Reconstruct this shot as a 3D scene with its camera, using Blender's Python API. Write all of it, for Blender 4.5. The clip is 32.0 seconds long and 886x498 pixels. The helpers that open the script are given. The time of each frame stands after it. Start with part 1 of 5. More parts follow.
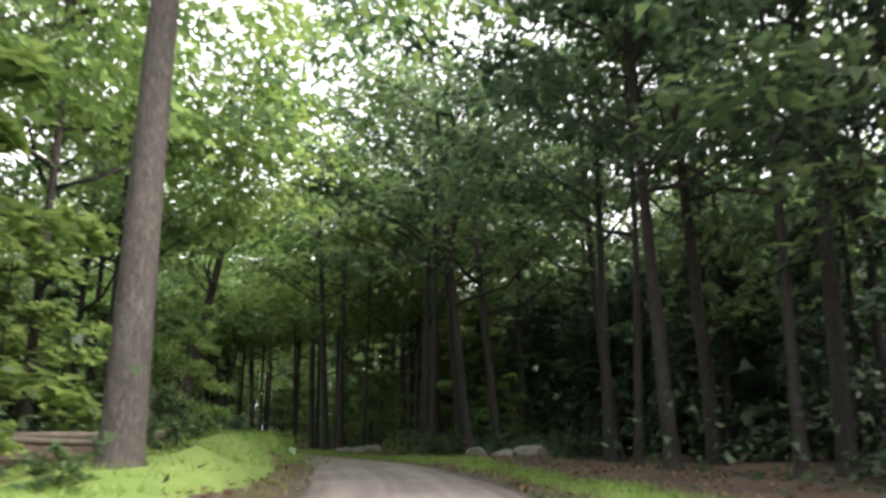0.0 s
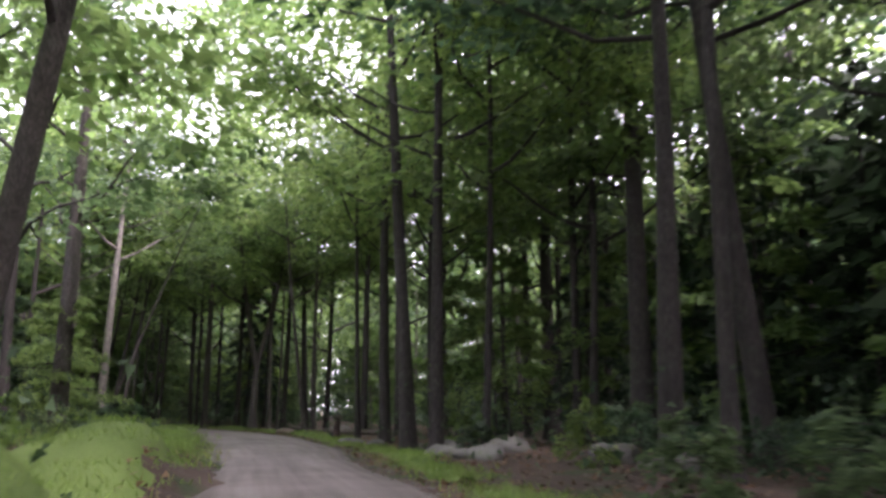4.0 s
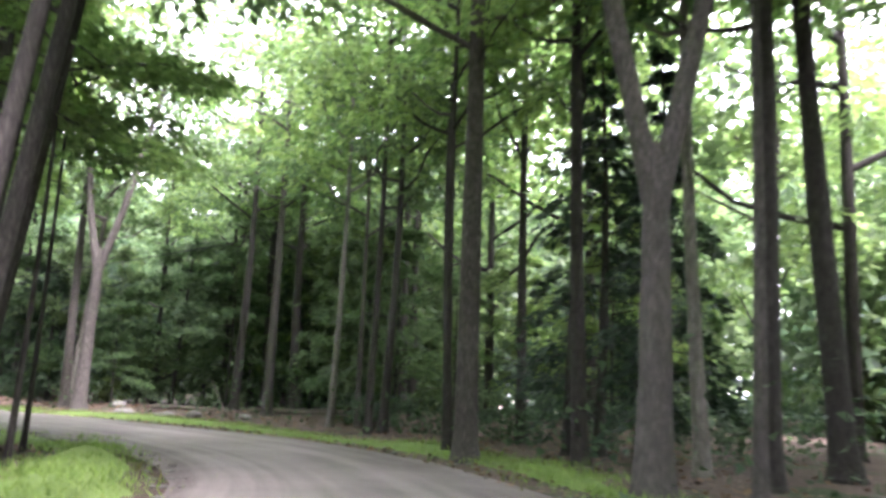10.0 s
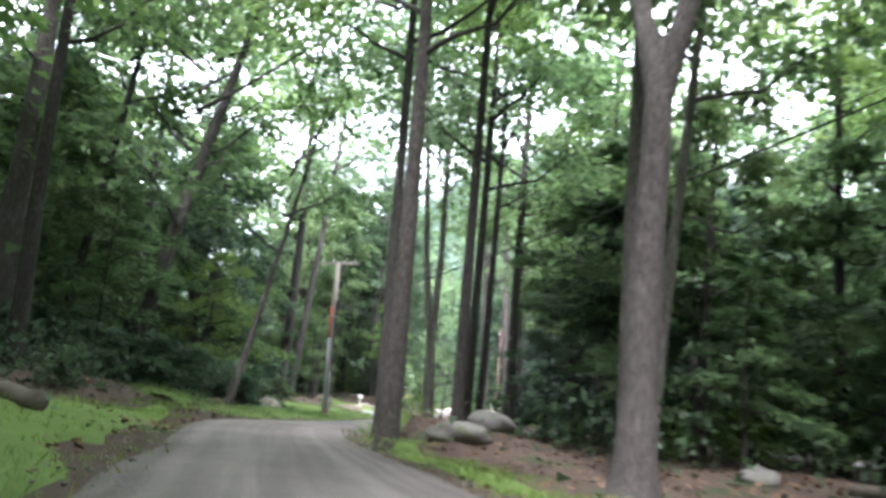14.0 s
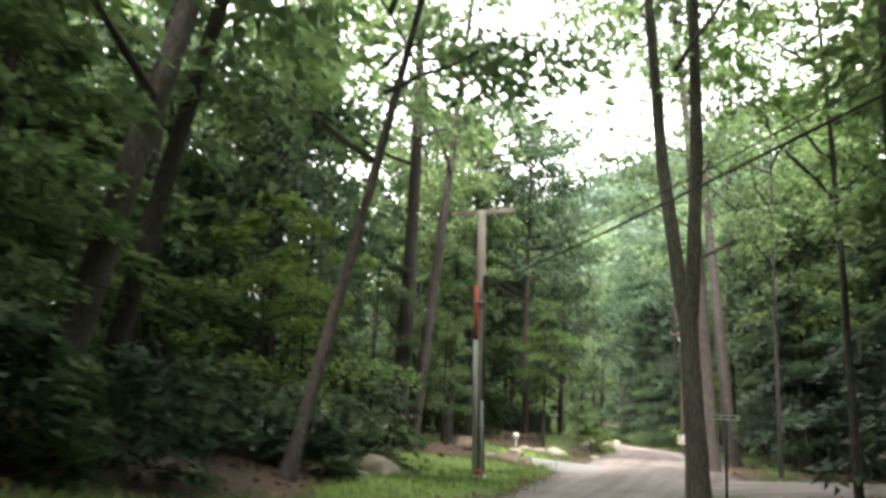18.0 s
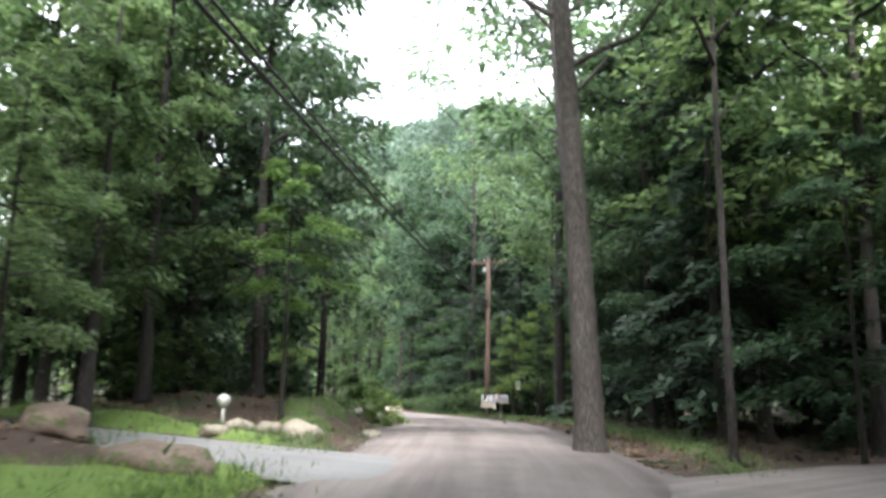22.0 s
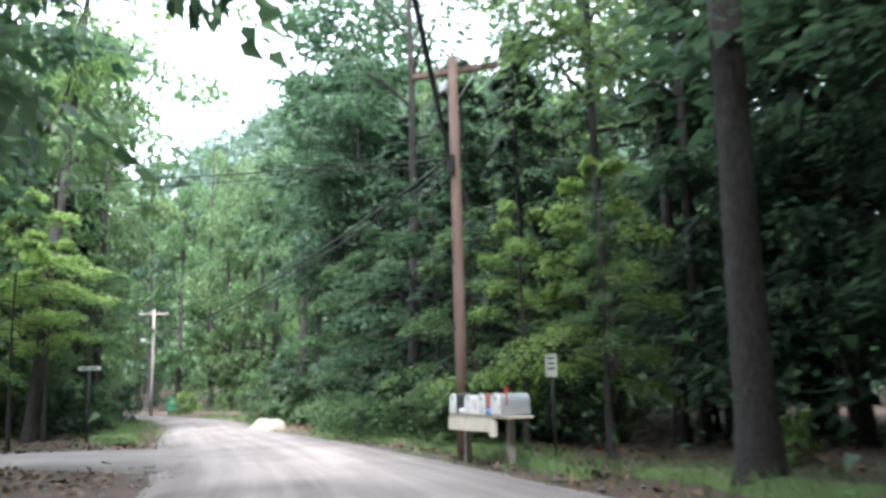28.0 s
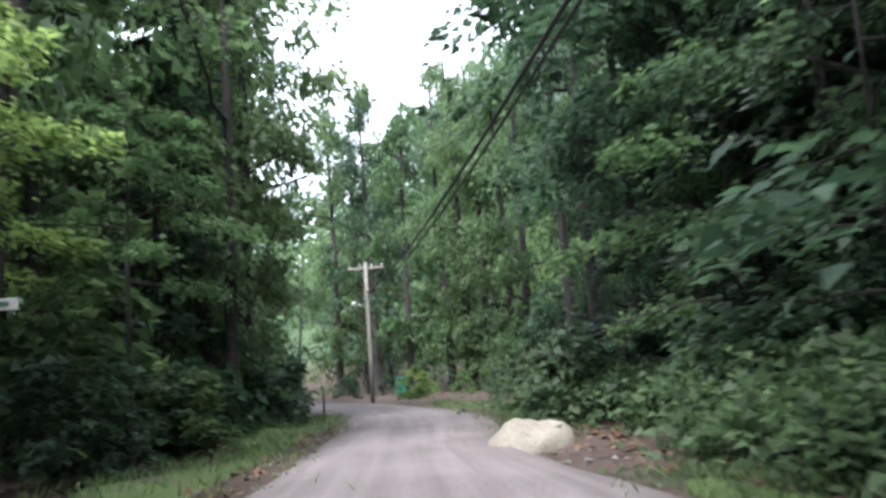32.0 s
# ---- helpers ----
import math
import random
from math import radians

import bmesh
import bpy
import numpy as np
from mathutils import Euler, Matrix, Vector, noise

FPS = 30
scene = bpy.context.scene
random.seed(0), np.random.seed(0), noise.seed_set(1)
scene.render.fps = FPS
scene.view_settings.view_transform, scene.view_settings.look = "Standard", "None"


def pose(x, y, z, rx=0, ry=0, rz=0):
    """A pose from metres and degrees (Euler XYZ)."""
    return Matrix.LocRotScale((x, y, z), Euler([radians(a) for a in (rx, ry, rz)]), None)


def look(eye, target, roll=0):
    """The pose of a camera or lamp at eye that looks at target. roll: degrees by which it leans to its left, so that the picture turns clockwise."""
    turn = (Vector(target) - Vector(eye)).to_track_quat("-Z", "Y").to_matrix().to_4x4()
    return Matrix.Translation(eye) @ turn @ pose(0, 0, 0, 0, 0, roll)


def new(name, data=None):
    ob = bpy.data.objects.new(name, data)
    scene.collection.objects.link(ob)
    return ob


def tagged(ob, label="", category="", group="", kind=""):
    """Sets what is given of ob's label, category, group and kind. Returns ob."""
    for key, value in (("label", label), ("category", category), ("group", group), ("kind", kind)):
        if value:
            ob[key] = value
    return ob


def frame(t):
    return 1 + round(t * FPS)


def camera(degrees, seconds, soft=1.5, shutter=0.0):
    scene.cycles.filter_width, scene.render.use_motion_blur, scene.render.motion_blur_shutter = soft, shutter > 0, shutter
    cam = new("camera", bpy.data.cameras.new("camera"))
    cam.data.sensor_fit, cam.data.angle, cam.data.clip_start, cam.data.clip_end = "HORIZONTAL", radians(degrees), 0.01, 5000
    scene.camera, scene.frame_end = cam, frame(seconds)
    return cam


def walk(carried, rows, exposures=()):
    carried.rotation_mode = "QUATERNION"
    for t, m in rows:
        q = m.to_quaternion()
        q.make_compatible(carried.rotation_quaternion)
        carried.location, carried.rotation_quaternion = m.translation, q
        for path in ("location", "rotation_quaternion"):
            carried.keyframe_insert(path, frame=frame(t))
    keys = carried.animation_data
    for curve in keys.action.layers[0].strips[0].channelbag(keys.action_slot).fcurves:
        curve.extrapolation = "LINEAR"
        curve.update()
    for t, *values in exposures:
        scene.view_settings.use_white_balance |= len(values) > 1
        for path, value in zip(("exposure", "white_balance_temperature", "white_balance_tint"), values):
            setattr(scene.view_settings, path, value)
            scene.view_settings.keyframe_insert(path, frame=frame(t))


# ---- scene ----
# ---- camera ----
cam = camera(57.11, 32.0, soft=3.0, shutter=0.5)
PATH = [
    (0.0, look((-30.624, 49.110, 1.236), (-31.010, 68.604, 5.690), 0.22)),
    (0.5, look((-30.812, 52.771, 1.267), (-31.259, 72.273, 5.681), 0.63)),
    (1.0, look((-31.178, 56.593, 1.317), (-31.644, 76.102, 5.696), 1.35)),
    (1.5, look((-31.521, 60.291, 1.367), (-32.127, 79.800, 5.730), 2.14)),
    (2.0, look((-31.820, 64.071, 1.425), (-32.668, 83.609, 5.617), 1.91)),
    (2.5, look((-32.300, 67.782, 1.481), (-33.454, 87.371, 5.348), 1.82)),
    (4.5, look((-35.743, 81.804, 1.310), (-39.076, 101.136, 5.208), 0.21)),
    (5.0, look((-36.537, 85.437, 1.395), (-40.736, 104.622, 5.180), 0.56)),
    (5.5, look((-37.684, 88.907, 1.381), (-42.746, 107.910, 5.024), 1.14)),
    (6.0, look((-38.876, 92.335, 1.372), (-44.714, 111.151, 4.819), 0.49)),
    (6.5, look((-40.346, 95.910, 1.312), (-46.540, 114.642, 4.588), -0.42)),
    (7.0, look((-41.942, 99.597, 1.268), (-48.468, 118.239, 4.412), -1.01)),
    (7.5, look((-43.243, 103.006, 1.284), (-50.258, 121.488, 4.320), -1.23)),
    (8.0, look((-44.467, 106.193, 1.286), (-52.041, 124.444, 4.377), -1.75)),
    (8.5, look((-45.874, 109.194, 1.371), (-53.892, 127.229, 4.602), -1.69)),
    (9.0, look((-47.321, 111.844, 1.424), (-55.771, 129.649, 4.826), -0.34)),
    (9.5, look((-48.728, 114.313, 1.405), (-57.830, 131.774, 4.909), 0.90)),
    (10.0, look((-50.134, 116.726, 1.330), (-60.114, 133.694, 4.865), 2.22)),
    (10.5, look((-51.621, 119.084, 1.240), (-62.671, 135.383, 4.736), 3.66)),
    (11.0, look((-53.278, 121.167, 1.184), (-65.506, 136.597, 4.701), 4.95)),
    (11.5, look((-55.091, 123.489, 1.294), (-68.914, 137.530, 4.732), 6.62)),
    (12.0, look((-57.180, 125.800, 1.374), (-72.644, 138.039, 4.702), 6.77)),
    (12.5, look((-59.486, 127.623, 1.407), (-76.262, 137.999, 4.709), 6.23)),
    (13.0, look((-61.956, 128.838, 1.355), (-79.696, 137.426, 4.757), 6.74)),
    (13.5, look((-64.453, 129.869, 1.295), (-82.924, 136.708, 4.769), 6.06)),
    (14.0, look((-67.047, 130.730, 1.209), (-86.036, 135.845, 4.851), 5.34)),
    (14.5, look((-69.071, 130.971, 1.237), (-88.367, 134.694, 4.951), 5.05)),
    (15.0, look((-70.966, 131.055, 1.266), (-90.461, 133.523, 4.988), 4.34)),
    (15.5, look((-73.053, 131.215, 1.296), (-92.629, 132.732, 5.103), 3.34)),
    (17.5, look((-80.488, 131.787, 1.483), (-99.934, 133.662, 5.764), 3.22)),
    (18.0, look((-82.082, 132.068, 1.506), (-101.514, 134.519, 5.556), 3.05)),
    (18.5, look((-83.796, 132.398, 1.505), (-103.181, 135.720, 5.135), 3.13)),
    (19.0, look((-85.574, 132.791, 1.455), (-104.852, 136.998, 4.721), 3.25)),
    (19.5, look((-87.320, 133.292, 1.360), (-106.453, 138.229, 4.454), 3.53)),
    (20.0, look((-89.036, 133.822, 1.271), (-107.998, 139.382, 4.359), 3.87)),
    (20.5, look((-90.728, 134.387, 1.226), (-109.483, 140.554, 4.424), 3.05)),
    (21.0, look((-92.535, 135.120, 1.252), (-111.111, 141.760, 4.540), 2.40)),
    (21.5, look((-94.314, 135.764, 1.203), (-112.657, 142.972, 4.605), 1.66)),
    (22.0, look((-96.364, 136.647, 1.136), (-114.469, 144.360, 4.701), 1.10)),
    (22.5, look((-98.429, 137.558, 1.130), (-116.252, 145.859, 4.794), 0.44)),
    (23.0, look((-100.396, 138.490, 1.121), (-117.964, 147.304, 4.822), 0.11)),
    (23.5, look((-102.120, 139.367, 1.120), (-119.486, 148.565, 4.838), 0.32)),
    (24.0, look((-103.671, 140.176, 1.121), (-120.934, 149.522, 4.948), -0.25)),
    (24.5, look((-104.992, 140.697, 1.321), (-122.151, 150.287, 5.006), -0.82)),
    (25.0, look((-106.625, 141.421, 1.369), (-123.659, 151.258, 4.986), -1.88)),
    (25.5, look((-108.342, 142.277, 1.333), (-125.243, 152.333, 4.974), -2.28)),
    (27.5, look((-115.247, 145.236, 1.324), (-132.295, 155.136, 4.695), -2.31)),
    (28.0, look((-117.071, 146.111, 1.342), (-134.465, 155.381, 4.735), -1.50)),
    (28.5, look((-119.049, 146.980, 1.364), (-136.826, 155.494, 4.753), -1.28)),
    (29.0, look((-121.109, 147.758, 1.386), (-139.244, 155.496, 4.737), -1.48)),
    (29.5, look((-123.077, 148.480, 1.404), (-141.560, 155.367, 4.714), -1.46)),
    (30.0, look((-124.773, 149.014, 1.394), (-143.549, 155.087, 4.648), -1.54)),
    (30.5, look((-126.552, 149.481, 1.385), (-145.561, 154.824, 4.566), -2.19)),
    (31.0, look((-128.538, 149.886, 1.352), (-147.739, 154.550, 4.446), -3.18)),
    (31.5, look((-130.276, 150.129, 1.323), (-149.613, 154.242, 4.351), -3.63)),
    (32.0, look((-132.051, 150.338, 1.257), (-151.464, 154.073, 4.286), -4.13)),
]
walk(cam, PATH, exposures=[(0.0, 1.6, 6750, 18), (1.0, 2.4, 6600, 27), (2.0, 2.5, 6400, 36), (5.0, 2.25, 6250, 38), (6.5, 2.95, 6400, 29), (8.0, 3.85, 6300, 21), (9.5, 4.0, 5950, 30), (11.0, 4.1, 6350, 33), (12.0, 3.8, 6400, 29), (13.0, 3.4, 6200, 22), (14.0, 3.15, 5850, 21), (15.0, 2.9, 6000, 12),
                           (18.0, 2.5, 6850, 16), (20.0, 2.65, 6350, 18), (22.0, 2.25, 6200, 15), (23.0, 2.45, 6050, 15), (25.0, 2.0, 5900, 21), (28.0, 2.4, 5800, 12), (29.0, 2.3, 5900, 11), (30.0, 2.05, 5700, 13), (32.0, 1.65, 5800, 16)])

# ---- world and light ----
world = bpy.data.worlds.new("overcast_sky")
scene.world = world
world.use_nodes = True
wn = world.node_tree.nodes
sky = wn.new("ShaderNodeTexSky")
sky.sky_type = "NISHITA"
sky.sun_disc = False
sky.sun_elevation = radians(52)
sky.sun_rotation = radians(115)
sky.air_density, sky.dust_density, sky.ozone_density = 1.0, 4.0, 0.6
veil = wn.new("ShaderNodeMixRGB")
veil.inputs[0].default_value = 0.72
veil.inputs[2].default_value = (9.5, 9.9, 9.8, 1)
world.node_tree.links.new(sky.outputs[0], veil.inputs[1])
world.node_tree.links.new(veil.outputs[0], wn["Background"].inputs[0])
wn["Background"].inputs[1].default_value = 0.135
sun = new("sun", bpy.data.lights.new("sun", "SUN"))
sun.data.energy, sun.data.angle, sun.data.color = 2.4, radians(12), (1.0, 0.96, 0.88)
sun.matrix_world = look((0, 0, 0), (math.sin(radians(115)) * -0.6, -math.cos(radians(115)) * 0.6, -0.8))

# ---- materials ----


def material(name):
    m = bpy.data.materials.new(name)
    m.use_nodes = True
    nt = m.node_tree
    return m, nt, nt.nodes["Principled BSDF"]


def ramp(nt, source, stops):
    r = nt.nodes.new("ShaderNodeValToRGB")
    while len(r.color_ramp.elements) < len(stops):
        r.color_ramp.elements.new(0.5)
    for e, (p, c) in zip(r.color_ramp.elements, stops):
        e.position, e.color = p, (*c, 1)
    nt.links.new(source, r.inputs[0])
    return r.outputs[0]


def noise_at(nt, scale, detail=5, stretch=None, rough=0.6):
    co = nt.nodes.new("ShaderNodeTexCoord").outputs["Object"]
    if stretch:
        mp = nt.nodes.new("ShaderNodeMapping")
        mp.inputs["Scale"].default_value = stretch
        nt.links.new(co, mp.inputs[0])
        co = mp.outputs[0]
    n = nt.nodes.new("ShaderNodeTexNoise")
    n.inputs["Scale"].default_value, n.inputs["Detail"].default_value = scale, detail
    n.inputs["Roughness"].default_value = rough
    nt.links.new(co, n.inputs["Vector"])
    return n.outputs[0]


def mixed(nt, fac, a, b, mode="MIX"):
    x = nt.nodes.new("ShaderNodeMixRGB")
    x.blend_type = mode
    for i, v in ((0, fac), (1, a), (2, b)):
        if isinstance(v, (int, float)):
            x.inputs[i].default_value = v
        elif isinstance(v, tuple):
            x.inputs[i].default_value = (*v, 1)
        else:
            nt.links.new(v, x.inputs[i])
    return x.outputs[0]


def bumped(nt, bsdf, height, strength=0.4, distance=0.03):
    b = nt.nodes.new("ShaderNodeBump")
    b.inputs["Strength"].default_value, b.inputs["Distance"].default_value = strength, distance
    nt.links.new(height, b.inputs["Height"])
    nt.links.new(b.outputs[0], bsdf.inputs["Normal"])


def surface(name, dark, light, coarse=0.8, fine=9.0, rough=0.85, bump=0.4, distance=0.03, stretch=None, metal=0.0, spots=None):
    m, nt, b = material(name)
    big, small = noise_at(nt, coarse, 4, stretch), noise_at(nt, fine, 6, stretch)
    mid = tuple((p + q) / 2 for p, q in zip(dark, light))
    c = mixed(nt, 0.5, ramp(nt, big, [(0.3, dark), (0.7, light)]), ramp(nt, small, [(0.3, dark), (0.5, mid), (0.72, light)]))
    if spots:
        c = mixed(nt, ramp(nt, noise_at(nt, spots[1], 3), [(0.56, (0, 0, 0)), (0.64, (1, 1, 1))]), c, spots[0])
    nt.links.new(c, b.inputs["Base Color"])
    b.inputs["Roughness"].default_value, b.inputs["Metallic"].default_value = rough, metal
    bumped(nt, b, small, bump, distance)
    return m


def foliage(name, dark, light, glow=0.35):
    """Leaves: two-tone by leaf and by plant, with light coming through the blade."""
    m, nt, b = material(name)
    leaf = nt.nodes.new("ShaderNodeNewGeometry").outputs["Random Per Island"]
    plant = nt.nodes.new("ShaderNodeObjectInfo").outputs["Random"]
    c = ramp(nt, leaf, [(0.0, dark), (0.75, light), (1.0, tuple(min(1, v * 1.25) for v in light))])
    tint = ramp(nt, plant, [(0.0, (0.8, 0.9, 0.85)), (0.5, (1, 1, 1)), (1.0, (1.08, 1.05, 0.94))])
    c = mixed(nt, 1.0, c, tint, "MULTIPLY")
    nt.links.new(c, b.inputs["Base Color"])
    b.inputs["Roughness"].default_value = 0.5
    b.inputs["Specular IOR Level"].default_value = 0.35
    tr = nt.nodes.new("ShaderNodeBsdfTranslucent")
    nt.links.new(mixed(nt, 1.0, c, (1.72, 1.7, 1.45), "MULTIPLY"), tr.inputs[0])
    mx = nt.nodes.new("ShaderNodeMixShader")
    mx.inputs[0].default_value = glow
    nt.links.new(b.outputs[0], mx.inputs[1])
    nt.links.new(tr.outputs[0], mx.inputs[2])
    nt.links.new(mx.outputs[0], nt.nodes["Material Output"].inputs[0])
    return m


def bark(name, dark, light, plates, depth, lichen):
    """Bark: upright plates between dark wandering fissures, with lichen patches."""
    m, nt, b = material(name)
    co = nt.nodes.new("ShaderNodeTexCoord").outputs["Object"]
    wander = nt.nodes.new("ShaderNodeTexNoise")
    wander.inputs["Scale"].default_value, wander.inputs["Detail"].default_value = 3.5, 4
    nt.links.new(co, wander.inputs["Vector"])
    bent = mixed(nt, 0.06, co, wander.outputs["Color"], "ADD")
    mp = nt.nodes.new("ShaderNodeMapping")
    mp.inputs["Scale"].default_value = (1, 1, 0.11)
    nt.links.new(bent, mp.inputs[0])
    cells = nt.nodes.new("ShaderNodeTexVoronoi")
    cells.feature = "DISTANCE_TO_EDGE"
    cells.inputs["Scale"].default_value = plates
    nt.links.new(mp.outputs[0], cells.inputs["Vector"])
    split = ramp(nt, cells.outputs["Distance"], [(0.0, (0.12, 0.12, 0.12)), (0.1, (0.6, 0.6, 0.6)), (0.3, (1, 1, 1))])
    flake = ramp(nt, noise_at(nt, 11, 6, (1, 1, 0.35), 0.7), [(0.4, (0, 0, 0)), (0.6, (1, 1, 1))])
    split = mixed(nt, 0.45, split, flake, "MULTIPLY")
    grain = noise_at(nt, 26, 6, (1, 1, 0.2))
    tone = ramp(nt, noise_at(nt, 0.9, 3), [(0.3, (0.75, 0.75, 0.75)), (0.7, (1.15, 1.12, 1.1))])
    c = ramp(nt, grain, [(0.3, dark), (0.7, light)])
    c = mixed(nt, 1.0, c, tone, "MULTIPLY")
    c = mixed(nt, ramp(nt, noise_at(nt, 2.4, 5), [(0.55, (0, 0, 0)), (0.68, (0.7, 0.7, 0.7))]), c, lichen)
    c = mixed(nt, split, tuple(v * 0.55 for v in dark), c)
    nt.links.new(c, b.inputs["Base Color"])
    b.inputs["Roughness"].default_value = 0.95
    bumped(nt, b, mixed(nt, 0.3, split, grain), 1.0, depth)
    return m


BARK = bark("bark_grey_brown", (0.066, 0.058, 0.054), (0.185, 0.168, 0.158), 34.0, 0.018, (0.16, 0.172, 0.14))
BARK_DARK = bark("bark_dark_wet", (0.035, 0.031, 0.03), (0.105, 0.093, 0.087), 34.0, 0.018, (0.09, 0.098, 0.08))
BARK_PALE = bark("bark_pale_beech", (0.15, 0.14, 0.128), (0.34, 0.318, 0.29), 24.0, 0.015, (0.15, 0.155, 0.13))
LEAF_BRIGHT = foliage("leaf_bright_green", (0.075, 0.125, 0.045), (0.17, 0.245, 0.095), 0.62)
LEAF_MID = foliage("leaf_mid_green", (0.05, 0.088, 0.042), (0.122, 0.18, 0.092), 0.58)
# deep green, also picked for the right side and forest depths to carry shade
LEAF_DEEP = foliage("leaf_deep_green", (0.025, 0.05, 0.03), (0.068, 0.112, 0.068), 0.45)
NEEDLE = foliage("needle_dark_green", (0.014, 0.03, 0.018), (0.04, 0.072, 0.042), 0.2)
# hillside leaves: distance haze mixed into the green as paler, bluer colour
LEAF_HAZED = foliage("leaf_hillside_hazed", (0.075, 0.11, 0.09), (0.13, 0.18, 0.145), 0.3)
GRASS = foliage("grass_fresh_green", (0.09, 0.16, 0.035), (0.18, 0.27, 0.075), 0.4)
STRAW = foliage("grass_dry_tips", (0.15, 0.15, 0.05), (0.26, 0.25, 0.1), 0.3)
DEAD_LEAF = foliage("fallen_dead_leaves", (0.045, 0.028, 0.02), (0.19, 0.115, 0.07), 0.08)
MOSS = surface("moss_and_turf", (0.085, 0.145, 0.03), (0.19, 0.28, 0.068), 0.9, 22.0, 0.95, 0.8, 0.05)
TURF_DULL = surface("dull_roadside_turf", (0.05, 0.085, 0.022), (0.12, 0.175, 0.05), 1.1, 24.0, 0.95, 0.8, 0.05, spots=((0.1, 0.085, 0.06), 1.4))
LITTER = surface("leaf_litter", (0.035, 0.024, 0.02), (0.15, 0.1, 0.078), 0.5, 22.0, 0.95, 1.0, 0.06, spots=((0.04, 0.06, 0.022), 0.45))
_nt = LITTER.node_tree
_sep = _nt.nodes.new("ShaderNodeSeparateXYZ")
_nt.links.new(_nt.nodes.new("ShaderNodeNewGeometry").outputs["Position"], _sep.inputs[0])
_rise = _nt.nodes.new("ShaderNodeMapRange")
_rise.inputs[1].default_value, _rise.inputs[2].default_value = 1.6, 4.0
_nt.links.new(_sep.outputs[2], _rise.inputs[0])
_base = _nt.nodes["Principled BSDF"].inputs["Base Color"]
_nt.links.new(mixed(_nt, _rise.outputs[0], _base.links[0].from_socket, (0.06, 0.1, 0.04)), _base)
ROCK = surface("granite_boulder", (0.085, 0.0816, 0.0765), (0.255, 0.245, 0.23), 1.2, 12.0, 0.9, 0.6, 0.03, spots=((0.13, 0.15, 0.09), 2.6))
ROCK_TAN = surface("tan_boulder", (0.186, 0.161, 0.124), (0.372, 0.341, 0.285), 1.5, 12.0, 0.9, 0.5, 0.02)
ROCK_DARK = surface("mossy_dark_boulder", (0.08, 0.062, 0.05), (0.26, 0.2, 0.165), 1.3, 11.0, 0.95, 0.6, 0.03, spots=((0.08, 0.1, 0.04), 2.0))
DEADWOOD = surface("dead_wood", (0.06, 0.05, 0.042), (0.2, 0.172, 0.148), 2.5, 18.0, 0.95, 0.6, 0.02, (0.3, 0.3, 1))
ROTTEN = surface("rotten_stump_wood", (0.02, 0.014, 0.014), (0.075, 0.045, 0.04), 3.0, 15.0, 0.95, 0.9, 0.04, (1, 1, 0.3))
POLE_GREY = surface("weathered_pole_wood", (0.16, 0.14, 0.125), (0.36, 0.33, 0.3), 3.0, 24.0, 0.9, 0.5, 0.01, (1, 1, 0.06))
POLE_RED = surface("creosoted_pole_wood", (0.1, 0.062, 0.052), (0.24, 0.16, 0.135), 3.0, 24.0, 0.9, 0.5, 0.01, (1, 1, 0.06))
PAINT_RED = surface("faded_red_paint", (0.3, 0.05, 0.035), (0.55, 0.12, 0.08), 4.0, 20.0, 0.7, 0.2, 0.004)
PIPE_GREY = surface("grey_conduit_plastic", (0.4, 0.42, 0.48), (0.54, 0.56, 0.61), 2.0, 20.0, 0.5, 0.1, 0.003)
CABLE = surface("black_cable_sheath", (0.012, 0.012, 0.013), (0.03, 0.03, 0.032), 4.0, 20.0, 0.6, 0.1, 0.002)
STEEL = surface("galvanised_steel", (0.35, 0.36, 0.37), (0.55, 0.56, 0.57), 5.0, 30.0, 0.45, 0.1, 0.002, metal=0.7)
WHITE = surface("weathered_white_paint", (0.45, 0.46, 0.47), (0.72, 0.72, 0.72), 3.0, 25.0, 0.55, 0.15, 0.003, spots=((0.36, 0.34, 0.3), 7.0))
CREAM = surface("dirty_cream_paint", (0.42, 0.38, 0.3), (0.68, 0.63, 0.53), 3.0, 22.0, 0.75, 0.2, 0.003)
ALU = surface("dull_aluminium", (0.3, 0.32, 0.35), (0.46, 0.48, 0.51), 4.0, 20.0, 0.5, 0.1, 0.003, metal=0.35)
RUST = surface("rusty_red_metal", (0.18, 0.06, 0.05), (0.4, 0.17, 0.14), 3.0, 20.0, 0.8, 0.2, 0.004)
BLUE = surface("blue_plastic", (0.08, 0.2, 0.5), (0.14, 0.3, 0.65), 3.0, 20.0, 0.5, 0.1, 0.002)
BLACK = surface("black_metal_post", (0.012, 0.012, 0.013), (0.04, 0.04, 0.04), 4.0, 20.0, 0.6, 0.2, 0.003)
SIGN_WHITE = surface("sign_plate_pale", (0.5, 0.52, 0.5), (0.72, 0.73, 0.7), 4.0, 30.0, 0.45, 0.05, 0.001)
INK = surface("sign_ink_green", (0.05, 0.1, 0.08), (0.09, 0.16, 0.12), 5.0, 30.0, 0.5, 0.05, 0.001)
BIN_GREEN = surface("green_bin_plastic", (0.01, 0.1, 0.07), (0.025, 0.17, 0.12), 3.0, 20.0, 0.45, 0.1, 0.002)
BIN_BLACK = surface("dark_bin_plastic", (0.02, 0.022, 0.025), (0.05, 0.052, 0.055), 3.0, 20.0, 0.45, 0.1, 0.002)
BIN_ORANGE = surface("orange_bin_lid", (0.45, 0.13, 0.03), (0.65, 0.22, 0.06), 3.0, 20.0, 0.5, 0.1, 0.002)
